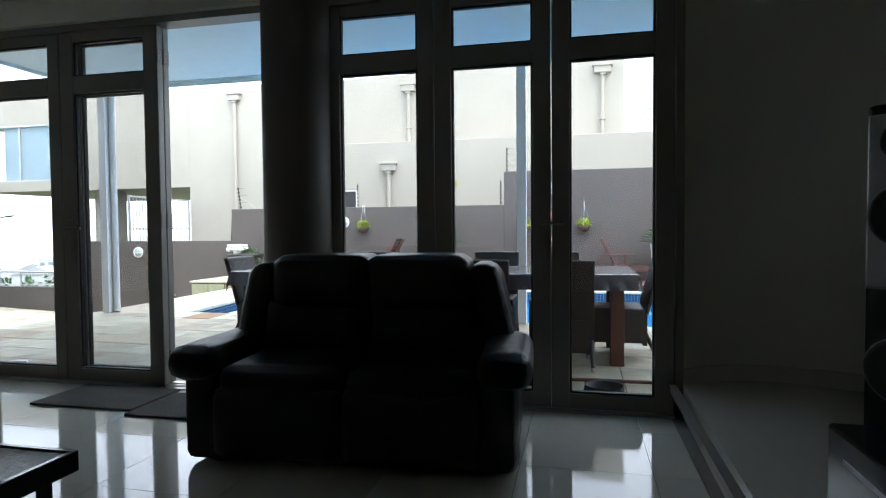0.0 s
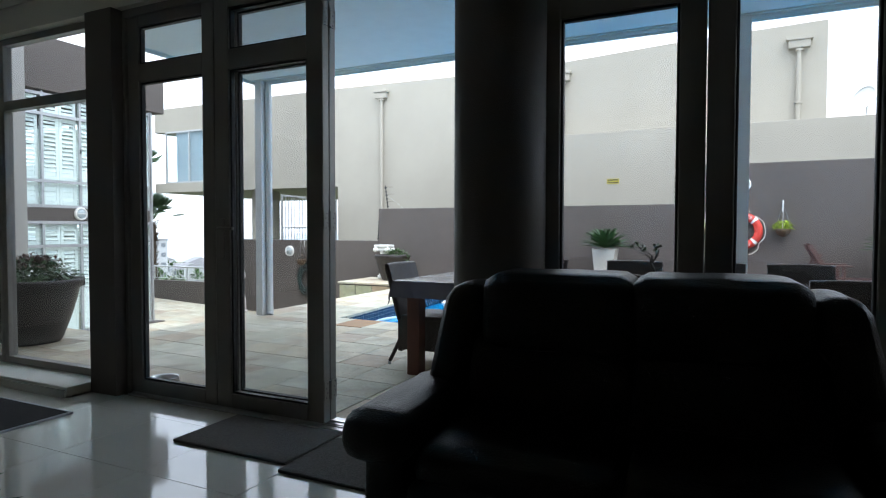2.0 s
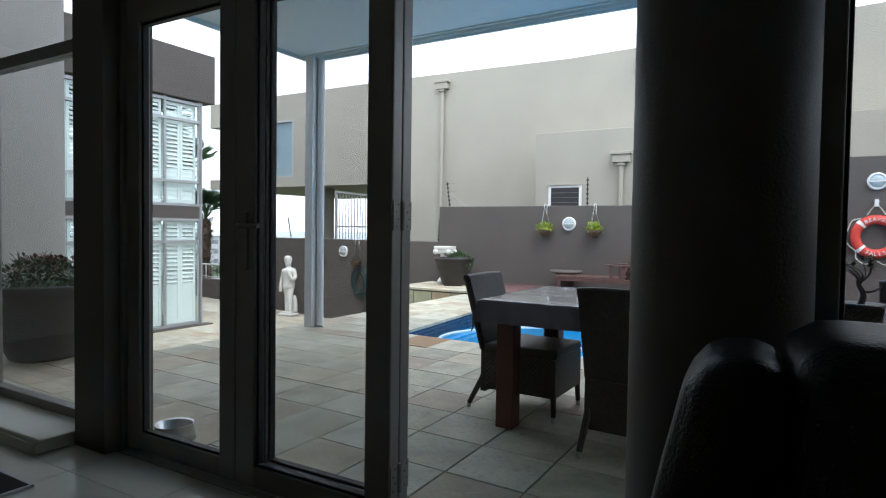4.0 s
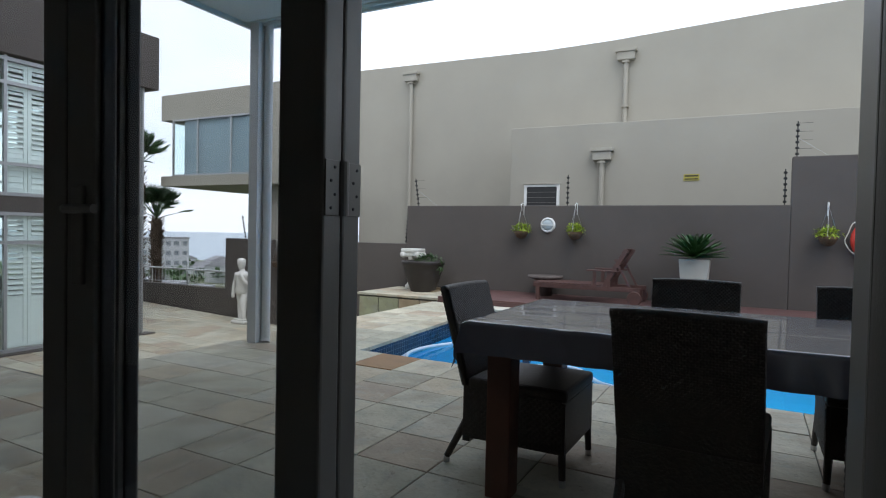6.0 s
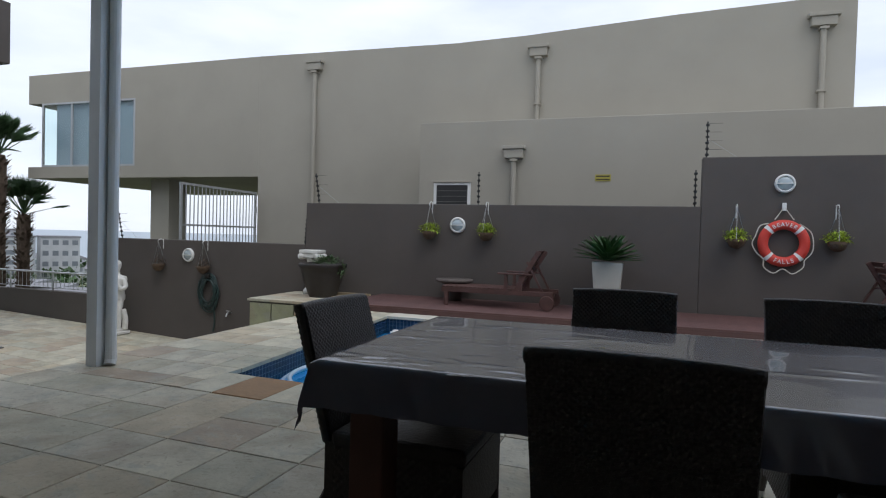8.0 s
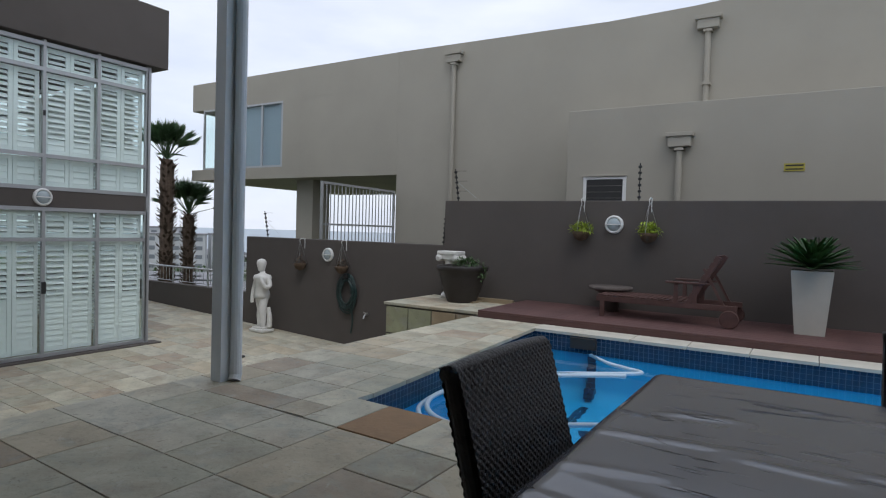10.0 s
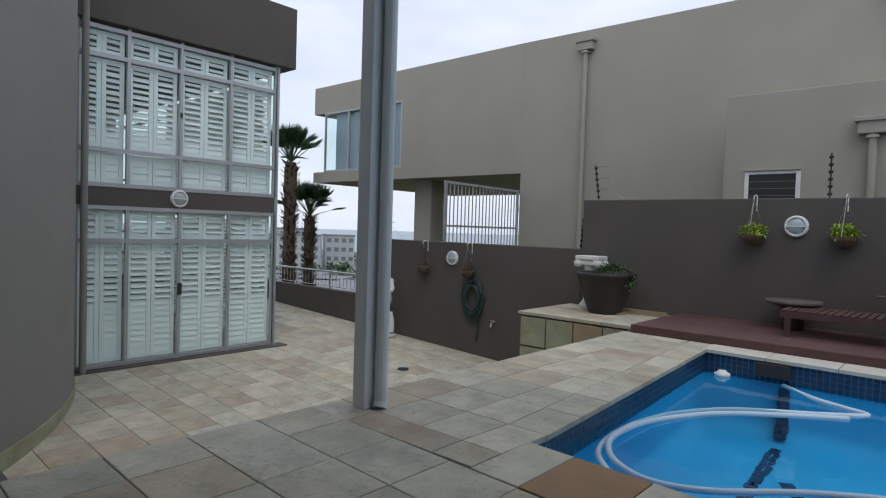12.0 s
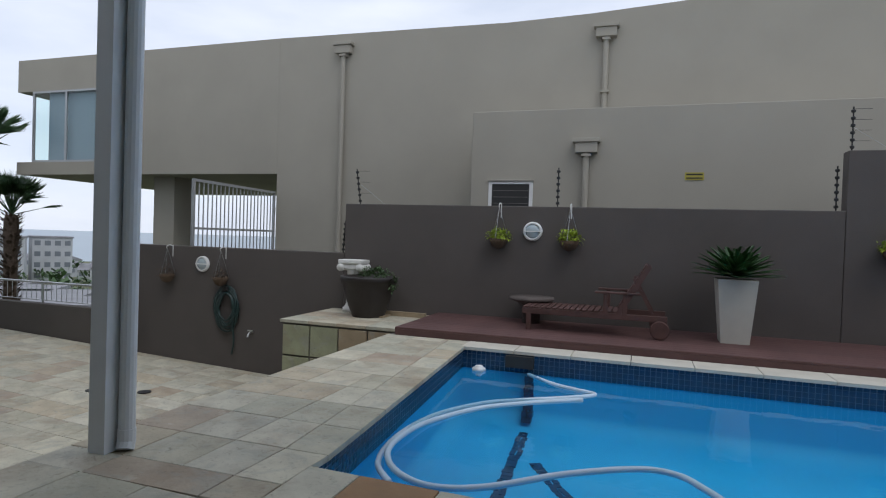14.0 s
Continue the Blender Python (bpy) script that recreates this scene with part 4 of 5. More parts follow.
# ---- potted plants and ornaments by the wall ----
def bowl_pot(name, x, y, z, r, h, label):
    p = thing(name, x, y, z, label, "plant pot")
    prof = [(r * 0.56, 0.0), (r * 0.61, 0.03), (r * 0.78, h * 0.36), (r * 0.91, h * 0.66), (r * 0.97, h * 0.85), (r * 1.03, h * 0.87), (r * 1.05, h * 0.97), (r * 1.03, h), (r * 0.94, h), (r * 0.9, h * 0.88), (0.02, h * 0.86)]
    part("pot", lathe(prof, 40), M_POT, p, smooth=True)
    part("soil", lathe([(0.02, h * 0.87), (r * 0.9, h * 0.88)], 24), M_SCRUB, p)
    return p


rng = random.Random(5)
pp = bowl_pot("potted_plant", -7.18, 13.08, 0.045, 0.39, 0.57, "large dark brown pot with trailing green plants")
part("foliage", foliage(rng, (0.12, -0.05, 0.60), (0.27, 0.25, 0.12), 360, 0.06, -0.1), M_LEAF, pp)
part("trailing_leaves", foliage(rng, (0.41, -0.08, 0.49), (0.06, 0.10, 0.13), 80, 0.05, -0.9), M_LEAF, pp)

pb = bowl_pot("potted_succulent", -6.96, 5.22, 0.0, 0.45, 0.66, "large dark pot full of reddish-green succulents")
part("foliage", foliage(rng, (0, 0, 0.70), (0.50, 0.50, 0.18), 900, 0.08, -0.3), M_LEAF, pb)
part("red_foliage", foliage(rng, (-0.05, 0.05, 0.80), (0.34, 0.34, 0.13), 420, 0.07, -0.1), M_REDLEAF, pb)
jug = thing("watering_can", -7.42, 4.86, 0.0, "dark blue plastic watering can beside the pot", "watering can")
part("can_body", lathe([(0.10, 0), (0.115, 0.05), (0.11, 0.26), (0.08, 0.32), (0.03, 0.33)], 20), M_BLUE, jug, smooth=True)
part("can_handle", tube(spline([(0.08, 0, 0.3), (0.02, 0, 0.40), (-0.1, 0, 0.36), (-0.13, 0, 0.15)], 6), 0.013), M_BLUE, jug)

ped = thing("pedestal", -7.60, 13.42, 0.045, "white cast-stone pedestal with scrolled capital", "pedestal")
part("shaft", lathe([(0.15, 0.0), (0.15, 0.06), (0.12, 0.09), (0.10, 0.13), (0.095, 0.6), (0.12, 0.64)], 24), M_STATUE, ped, smooth=True)
part("capital", boxes((-0.19, 0.19, -0.15, 0.15, 0.72, 0.78), (-0.15, 0.15, -0.13, 0.13, 0.64, 0.72), bevel=0.012), M_STATUE, ped)
for sx in (-1, 1):
    v = part("scroll", lathe([(0.055, -0.15), (0.06, -0.13), (0.05, 0.0), (0.06, 0.13), (0.055, 0.15)], 16), M_STATUE, ped, smooth=True)
    v.matrix_basis = pose(sx * 0.155, 0, 0.665, 90, 0, 0)

# the white garden statue, one plain mesh
SZ = terrace_z(-11.98)
st = bmesh.new()
box(st, -0.20, 0.20, -0.16, 0.16, 0.0, 0.07, 0.02)
box(st, -0.15, 0.15, -0.12, 0.12, 0.07, 0.11, 0.015)
lathe([(0.062, 0.10), (0.050, 0.17), (0.066, 0.34), (0.056, 0.44), (0.088, 0.60), (0.104, 0.74)], 14, st, -0.055, 0.0)
tube(spline([(0.085, -0.05, 0.10), (0.09, -0.05, 0.3), (0.075, -0.055, 0.44), (0.065, -0.02, 0.62), (0.055, 0.0, 0.74)], 5), 0.052, 12, st, 0.10)
lathe([(0.150, 0.68), (0.155, 0.76), (0.128, 0.88), (0.150, 1.0), (0.185, 1.09), (0.165, 1.15), (0.075, 1.18), (0.052, 1.20), (0.052, 1.23)], 22, st, 0, 0)
lathe([(0.03, 1.22), (0.062, 1.24), (0.078, 1.30), (0.092, 1.35), (0.098, 1.40), (0.085, 1.45), (0.045, 1.475), (0.02, 1.48)], 16, st, -0.015, -0.015)
tube(spline([(-0.17, 0, 1.10), (-0.225, 0.01, 0.95), (-0.245, -0.02, 0.80), (-0.225, -0.06, 0.64), (-0.215, -0.06, 0.58)], 6), 0.050, 10, st, 0.034)
tube(spline([(0.17, 0, 1.10), (0.235, -0.02, 0.96), (0.205, -0.10, 0.93), (0.135, -0.15, 1.06), (0.11, -0.15, 1.13)], 6), 0.05, 10, st, 0.036)
tube(spline([(0.15, 0.06, 0.1), (0.16, 0.06, 0.3), (0.13, 0.04, 0.5)], 5), 0.06, 10, st, 0.045)
so = part("statue", st, M_STATUE, smooth=True)
so.location = (-11.95, 13.25, SZ)
tagged(so, "white cast-stone garden statue standing against the terrace wall", "statue")

cyc = thing("cycad_planter", -2.475, 13.0, DZ, "tall tapered pale planter with a spiky cycad", "plant pot")
tp = bmesh.new()
for k, (w0, z0) in enumerate(((0.150, 0.0), (0.21, 0.735), (0.185, 0.735), (0.18, 0.67))):
    vs = [tp.verts.new((sx * w0, sy * w0, z0)) for sx, sy in ((-1, -1), (1, -1), (1, 1), (-1, 1))]
    if k:
        for i in range(4):
            j = (i + 1) % 4
            tp.faces.new((prev[i], prev[j], vs[j], vs[i]))
    prev = vs
tp.faces.new(prev)
part("planter", tp, M_PLANTER, cyc)


def frond(bm, base, yaw, up, length, n, lw):
    """A feather frond: a bowed rib with paired narrow leaflets."""
    p = Vector(base)
    pitch = up
    out = Vector((math.cos(yaw), math.sin(yaw), 0))
    side = Vector((-math.sin(yaw), math.cos(yaw), 0))
    rib = []
    for k in range(n + 1):
        rib.append(p.copy())
        p = p + (out * math.cos(pitch) + Vector((0, 0, math.sin(pitch)))) * (length / n)
        pitch -= up * 0.22 / n + 0.006
    tube(rib, 0.008, 4, bm, 0.002)
    for k in range(2, n + 1):
        d = (rib[k] - rib[k - 1]).normalized()
        ll = lw * (0.5 + math.sin(math.pi * min(1, k / n * 0.85 + 0.15)) * 0.7)
        for s in (-1, 1):
            for off in (0, 0.5):
                b = rib[k - 1].lerp(rib[k], off)
                leaf(bm, b, side * s + d * 0.8 + Vector((0, 0, 0.25)), ll, 0.027, 0.008)


cb = bmesh.new()
for k in range(58):
    up = radians(5 + 74 * (k / 57) ** 1.15)
    frond(cb, (0, 0, 0.75), k * 2.4 + rng.uniform(-0.2, 0.2), up, rng.uniform(0.50, 0.57) - 0.16 * k / 57, 17, 0.085)
part("fronds", cb, M_CYCAD, cyc, "stiff dark green fronds")

cyc2 = copy_thing(cyc, pose(2.05, 12.93, DZ, 0, 0, 40))


def hanging_basket(x, z, green):
    """A coir-lined basket on chains under a scrolled wall bracket."""
    h = thing("hanging_basket", x, BY - 0.13, z, "coir hanging basket with bright lime leaves on a bracket" if green else "bare coir hanging basket on a white bracket", "hanging basket", group="hanging baskets")
    part("basket", lathe([(0.03, -0.14), (0.085, -0.11), (0.115, -0.05), (0.13, 0.0), (0.115, 0.0), (0.02, -0.03)], 20), M_COIR, h, smooth=True)
    br = bmesh.new()
    tube([(0, 0.125, 0.50), (0, 0.125, 0.30)], 0.007, 6, br)
    tube(spline([(0, 0.13, 0.48), (0, 0.05, 0.50), (0, -0.02, 0.47), (0, -0.01, 0.43)], 5), 0.006, 6, br)
    part("bracket", br, M_WHITE, h)
    for k in range(3):
        a = 2.1 * k + 0.4
        part("chain", tube([(0, 0, 0.44), (0.14 * math.cos(a), 0.13 * math.sin(a), 0.0)], 0.003, 4), M_STEEL, h)
    r2 = random.Random(int(x * 100))
    part("leaves", foliage(r2, (0, 0, 0.045), (0.20, 0.15, 0.11), 330 if green else 60, 0.055, -0.5), M_LIME if green else M_COIR, h)


for x in (-5.43, -4.45, -0.75, 0.50):
    hanging_basket(x, 1.21, True)
for x in (-11.2, -10.1):
    hanging_basket(x, 0.42, False)

# lifebuoy with its lettering and rope
lb = thing("lifebuoy", -0.14, BY - 0.07, 1.165, "orange-red lifebuoy with white lettering and a rope", "lifebuoy")
lb.scale = (0.92, 0.92, 0.92)
tor = bmesh.new()
rg = []
for i in range(40):
    a = 2 * math.pi * i / 40
    rg.append([tor.verts.new(((0.285 + 0.075 * math.cos(b)) * math.cos(a), 0.055 * math.sin(b), (0.285 + 0.075 * math.cos(b)) * math.sin(a))) for b in [2 * math.pi * j / 14 for j in range(14)]])
for i in range(40):
    for j in range(14):
        tor.faces.new((rg[i][j], rg[(i + 1) % 40][j], rg[(i + 1) % 40][(j + 1) % 14], rg[i][(j + 1) % 14]))
part("ring", tor, M_ORANGE, lb, smooth=True)
for a in (45, 135, 225, 315):
    sb = bmesh.new()
    r0 = []
    for da in (-5, 5):
        t = radians(a + da)
        r0.append([sb.verts.new(((0.285 + 0.078 * math.cos(b)) * math.cos(t), 0.058 * math.sin(b), (0.285 + 0.078 * math.cos(b)) * math.sin(t))) for b in [2 * math.pi * j / 14 for j in range(14)]])
    for j in range(14):
        sb.faces.new((r0[0][j], r0[1][j], r0[1][(j + 1) % 14], r0[0][(j + 1) % 14]))
    part("strap", sb, M_WHITE, lb)
rope = spline([(-0.21, 0, 0.30), (-0.33, 0, 0.26), (-0.39, 0, 0.10), (-0.43, 0, -0.02), (-0.36, 0, -0.16), (-0.27, -0.01, -0.25), (-0.26, -0.02, -0.37), (-0.13, -0.02, -0.46), (0.0, -0.02, -0.39),
               (0.13, -0.02, -0.46), (0.27, -0.02, -0.36), (0.29, -0.01, -0.25), (0.38, 0, -0.14), (0.40, 0, 0.0), (0.36, 0, 0.18), (0.21, 0, 0.30)], 5)
part("rope", tube(rope, 0.009, 6), M_ROPE, lb)
part("hanger", tube([(-0.13, 0, 0.36), (0, 0.03, 0.56), (0.13, 0, 0.36)], 0.009, 6), M_ROPE, lb)
part("hook", boxes((-0.03, 0.03, 0.02, 0.07, 0.50, 0.62), bevel=0.008), M_WHITE, lb)


def letters(word, upper):
    n = len(word)
    for i, chh in enumerate(word):
        cu = bpy.data.curves.new("letter", "FONT")
        cu.body, cu.size, cu.extrude, cu.align_x, cu.align_y = chh, 0.088, 0.002, "CENTER", "CENTER"
        ob = new("letter", cu)
        a = radians(90 + (n - 1) * 6.0 - i * 12.0) if upper else radians(270 - (n - 1) * 6.0 + i * 12.0)
        ob.parent = lb
        rot = math.degrees(a) - 90 if upper else math.degrees(a) - 270
        ob.matrix_basis = Matrix.Translation((0.285 * math.cos(a), -0.058, 0.285 * math.sin(a))) @ Matrix.Rotation(radians(-rot), 4, "Y") @ pose(0, 0, 0, 90, 0, 0)
        cu.materials.append(M_WHITE)


letters("BEAVER", True)
letters("FALLS", False)

# garden hose on its hook, tap below
gh = thing("garden_hose", -10.02, BY - 0.06, 0.0, "dark green garden hose coiled on a wall hook", "hose")
gh.scale = (1.4, 1.0, 1.12)
hp = []
for k in range(160):
    a = 2 * math.pi * k / 20
    w = 0.09 + 0.012 * (k // 20) + 0.02 * math.sin(k * 0.7)
    hp.append((w * math.cos(a), -0.03 + 0.004 * (k // 20), -0.08 + (0.20 + 0.018 * (k // 20) + 0.03 * math.sin(k * 0.37)) * math.sin(a)))
part("coil", tube(hp, 0.016, 6), M_GREENHOSE, gh, smooth=True)
part("hose_tail", tube(spline([(0.1, -0.03, -0.3), (0.13, -0.03, -0.55), (0.10, -0.02, -0.75)], 5), 0.014, 6), M_GREENHOSE, gh)
part("hook", boxes((-0.04, 0.04, -0.06, 0.055, 0.18, 0.24), bevel=0.006), M_RUBBER, gh)
tap = thing("garden_tap", -9.53, BY, -0.46, "small brass garden tap on the terrace wall", "tap")
part("spout", tube(spline([(0, 0, 0), (0, -0.1, 0), (0, -0.14, -0.06)], 4), 0.016), M_STEEL, tap)
part("tap_handle", boxes((-0.05, 0.05, -0.085, -0.065, 0.03, 0.045), (-0.008, 0.008, -0.08, -0.07, 0.0, 0.035)), M_STEEL, tap)


# ---- sun lounger ----
def lounger():
    l = thing("sun_lounger", -4.95, 12.72, DZ, "weathered red-brown slatted wooden sun lounger", "lounger", group="sun loungers")
    for s in (0.0, 0.60):
        part("side_rail", boxes((0.05, 1.74, s - 0.018, s + 0.018, 0.20, 0.27), bevel=0.005), M_LOUNGER, l)
        part("leg", boxes((0.10, 0.16, s - 0.02, s + 0.02, 0.0, 0.21), bevel=0.004), M_LOUNGER, l)
        part("arm_post", boxes((1.02, 1.07, s - 0.02, s + 0.02, 0.2, 0.50), bevel=0.004), M_LOUNGER, l)
        part("arm_post", boxes((1.24, 1.29, s - 0.02, s + 0.02, 0.2, 0.50), bevel=0.004), M_LOUNGER, l)
        part("armrest", boxes((0.92, 1.44, s - 0.04, s + 0.04, 0.50, 0.525), bevel=0.006), M_LOUNGER, l)
        p = part("back_stile", boxes((0, 0.68, -0.018, 0.018, -0.03, 0.03), bevel=0.004), M_LOUNGER, l)
        p.matrix_basis = pose(1.19, s, 0.26, 0, -60, 0)
        p = part("back_strut", boxes((0, 0.52, -0.012, 0.012, -0.016, 0.016)), M_LOUNGER, l)
        p.matrix_basis = pose(1.60, s, 0.24, 0, -118, 0)
        part("leg", boxes((1.62, 1.68, s - 0.02, s + 0.02, 0.0, 0.21), bevel=0.004), M_LOUNGER, l)
        w = part("wheel", lathe([(0.02, -0.02), (0.10, -0.02), (0.11, 0.0), (0.10, 0.02), (0.02, 0.02)], 20), M_LOUNGER, l)
        w.matrix_basis = pose(1.66, s * 1.12 - 0.035, 0.11, 90, 0, 0)
    for k in range(16):
        part("slat", boxes((0.06 + 0.071 * k, 0.115 + 0.071 * k, -0.02, 0.62, 0.272, 0.29), bevel=0.003), M_LOUNGER, l)
    for k in range(7):
        p = part("back_slat", boxes((0.06 + 0.09 * k, 0.13 + 0.09 * k, 0.0, 0.6, 0.03, 0.045), bevel=0.003), M_LOUNGER, l)
        p.matrix_basis = pose(1.19, 0, 0.26, 0, -60, 0)
    return l


lg = lounger()
copy_thing(lg, pose(2.35, 13.40, DZ, 0, 0, 180))
fp = thing("stone_fountain", -4.9, 13.35, DZ, "low round dark stone dish near the lounger", "stone dish")
part("dish", lathe([(0.12, 0.0), (0.12, 0.24), (0.20, 0.28), (0.30, 0.31), (0.30, 0.35), (0.04, 0.34)], 24), M_DISH, fp, smooth=True)


# ---- dining set ----
def weave(bm, origin, u, v, nu, nv, normal, amp=0.0013):
    """A basket-weave panel: a grid whose cells rise and fall in turn."""
    o, u, v, n = Vector(origin), Vector(u), Vector(v), Vector(normal)
    g = [[bm.verts.new(o + u * (i / nu) + v * (j / nv) + n * (amp if ((i // 2 + j // 2) % 2) else -amp)) for j in range(nv + 1)] for i in range(nu + 1)]
    for i in range(nu):
        for j in range(nv):
            bm.faces.new((g[i][j], g[i + 1][j], g[i + 1][j + 1], g[i][j + 1]))


def wicker_chair(x, y, rz):
    c = thing("wicker_chair", x, y, 0, "dark brown woven wicker dining chair", "chair", rz, group="chairs round the table")
    bm = boxes((-0.245, 0.245, -0.262, -0.225, 0.40, 0.885), bevel=0.014)
    for v in bm.verts:
        k = max(0, v.co.z - 0.44)
        v.co.y -= 0.025 + 0.275 * k
    part("backrest", bm, M_WICKER, c)
    bm = bmesh.new()
    lean = 0.275
    weave(bm, (-0.24, -0.291, 0.44), (0.48, 0, 0), (0, -lean * 0.45, 0.45), 96, 90, (0, -1, -0.1))
    weave(bm, (0.24, -0.247, 0.46), (-0.48, 0, 0), (0, -lean * 0.43, 0.43), 96, 86, (0, 1, 0.1))
    part("back_weave", bm, M_WICKER, c)
    part("top_roll", tube(spline([(-0.245, -0.39, 0.878), (-0.12, -0.391, 0.884), (0.12, -0.391, 0.884), (0.245, -0.39, 0.878)], 4), 0.02, 10), M_WICKER, c, smooth=True)
    part("seat", boxes((-0.245, 0.245, -0.25, 0.25, 0.39, 0.45), bevel=0.018), M_WICKER, c)
    bm = bmesh.new()
    box(bm, -0.243, 0.243, -0.270, -0.232, 0.13, 0.41)
    box(bm, -0.243, -0.227, -0.23, 0.245, 0.15, 0.39)
    box(bm, 0.227, 0.243, -0.23, 0.245, 0.15, 0.39)
    box(bm, -0.226, 0.226, 0.23, 0.245, 0.15, 0.39)
    part("apron", bm, M_WICKER, c)
    bm = bmesh.new()
    weave(bm, (-0.246, 0.24, 0.15), (0, -0.47, 0), (0, 0, 0.25), 62, 33, (-1, 0, 0))
    part("apron_weave", bm, M_WICKER, c)
    bm = bmesh.new()
    weave(bm, (0.246, -0.24, 0.15), (0, 0.47, 0), (0, 0, 0.25), 62, 33, (1, 0, 0))
    part("apron_weave", bm, M_WICKER, c)
    for sx in (-1, 1):
        for sy in (-1, 1):
            lgm = tube([(sx * 0.222, sy * 0.222, 0.30), (sx * 0.232, sy * (0.235 if sy > 0 else 0.36), 0.03)], 0.022, 10, None, 0.016)
            leg = part("leg", lgm, M_WICKER, c)
            part("foot_cap", tube([(sx * 0.232, sy * (0.235 if sy > 0 else 0.36), 0.032), (sx * 0.233, sy * (0.236 if sy > 0 else 0.362), 0.0)], 0.016, 10), M_STEEL, leg)
    return c


ch0 = wicker_chair(-1.91, 5.82, -4)
for x, y, rz in ((-1.15, 5.82, 0), (-0.43, 5.82, 2), (0.27, 5.81, 0), (-2.03, 6.77, 180), (-1.17, 6.77, 180), (-0.50, 6.77, 180), (0.15, 6.77, 180), (-2.71, 6.19, -91), (0.70, 6.20, 90)):
    copy_thing(ch0, pose(x, y, 0, 0, 0, rz) @ Matrix.Diagonal((1, 1, 0.985 if x < -2.5 else 1, 1)))

tbl = thing("dining_table", 0, 0, 0, "long mahogany dining table on square legs", "table")
tbl.location, tbl.scale = (-0.03, -0.300, 0), (1, 1.0575, 1)
part("tabletop", boxes((-2.76, 0.83, 5.62, 6.56, 0.735, 0.772), bevel=0.006), M_WOOD, tbl)
part("apron", boxes((-2.70, 0.77, 5.68, 5.705, 0.63, 0.735), (-2.70, 0.77, 6.475, 6.50, 0.63, 0.735), (-2.70, -2.675, 5.705, 6.475, 0.63, 0.735), (0.745, 0.77, 5.705, 6.475, 0.63, 0.735)), M_WOOD, tbl)
for x in (-2.72, -0.03, 0.68):
    for y in (5.66, 6.41):
        if x != -0.03:
            part("leg", boxes((x, x + 0.11, y, y + 0.11, 0.0, 0.735), bevel=0.006), M_WOOD, tbl)
cov = thing("table_cover", 0, 0, 0, "dark tablecloth under creased clear plastic", "tablecloth")
cm = bmesh.new()
nx, ny = 300, 100
X0, X1, Y0, Y1, TZ = -2.825, 0.862, 5.612, 6.675, 0.776
creases = []
rc = random.Random(21)
for k in range(26):
    cx = rc.uniform(0.02, 0.9) if k < 18 else rc.uniform(0.5, 3.6)
    cy = rc.uniform(0.02, 0.98)
    ang = rc.gauss(0.05, 0.22) + (0.35 if cy > 0.6 and cx < 0.6 else 0)
    creases.append((cx, cy, math.cos(ang), math.sin(ang), rc.uniform(0.06, 0.26), rc.uniform(0.006, 0.014), rc.uniform(0.002, 0.004)))


def crease_height(fx, fy):
    h = 0.0
    for cx, cy, ca, sa, ln, wd, ht in creases:
        dx, dy = fx - cx, fy - cy
        if abs(dx) < 0.5 and abs(dy) < 0.3:
            a, b = dx * ca + dy * sa, -dx * sa + dy * ca
            if abs(a) < ln:
                h += ht * (1 - (a / ln) ** 2) * math.exp(-(b / wd) ** 2)
    return h


grid = []
for i in range(nx + 1):
    row = []
    for j in range(ny + 1):
        fx, fy = -0.14 + i / nx * (X1 - X0 + 0.28), -0.14 + j / ny * (Y1 - Y0 + 0.28)
        ox = max(0, -fx, fx - (X1 - X0))
        oy = max(0, -fy, fy - (Y1 - Y0))
        drop = max(ox, oy) + 0.55 * min(ox, oy)
        x, y = X0 + min(max(fx, 0), X1 - X0), Y0 + min(max(fy, 0), Y1 - Y0)
        wv = 0.012 * math.sin(fx * 23 + 1.3 * math.sin(fy * 9)) * min(1, drop * 8)
        cr = 0.0 if drop else crease_height(fx, fy) + 0.0015 * noise.noise((fx * 4, fy * 4, 1))
        if fx < 0:
            x -= 0.012 + abs(wv) + 0.10 * drop
        if fx > X1 - X0:
            x += 0.012 + abs(wv) + 0.10 * drop
        if fy < 0:
            y -= 0.012 + abs(wv) + 0.06 * drop
        if fy > Y1 - Y0:
            y += 0.012 + abs(wv) + 0.06 * drop
        row.append(cm.verts.new((x, y, TZ + cr - drop * 0.95)))
    grid.append(row)
for i in range(nx):
    for j in range(ny):
        cm.faces.new((grid[i][j], grid[i + 1][j], grid[i + 1][j + 1], grid[i][j + 1]))
part("cover", cm, M_COVER, cov, smooth=True)
bon = thing("bonsai_tree", -0.92, 6.23, 0.782, "small twisted bonsai in a dark dish on the dining table", "bonsai")
part("dish", lathe([(0.06, 0), (0.08, 0.02), (0.115, 0.045), (0.12, 0.05), (0.105, 0.045), (0.02, 0.03)], 24), M_POT, bon, smooth=True)
rb = random.Random(5)
bb, bl = bmesh.new(), bmesh.new()
BH = 0.31
tube(spline([(0, 0, 0.03), (0.015, 0, BH * 0.3), (-0.01, 0.01, BH * 0.5), (0.01, 0, BH * 0.62)], 4), 0.017, 8, bb, 0.007)
for k in range(9):
    a = k * 2.4
    e = (-0.05 + 0.10 * math.cos(a), 0.09 * math.sin(a), BH * rb.uniform(0.78, 0.95))
    tube(spline([(0.0, 0.0, BH * 0.5), (0.4 * e[0] + 0.02, 0.5 * e[1], BH * 0.66), e], 4), 0.005, 6, bb, 0.002)
    for q in range(18):
        leaf(bl, e, rand_dir(rb, -0.1), 0.04, 0.016, 0.004)
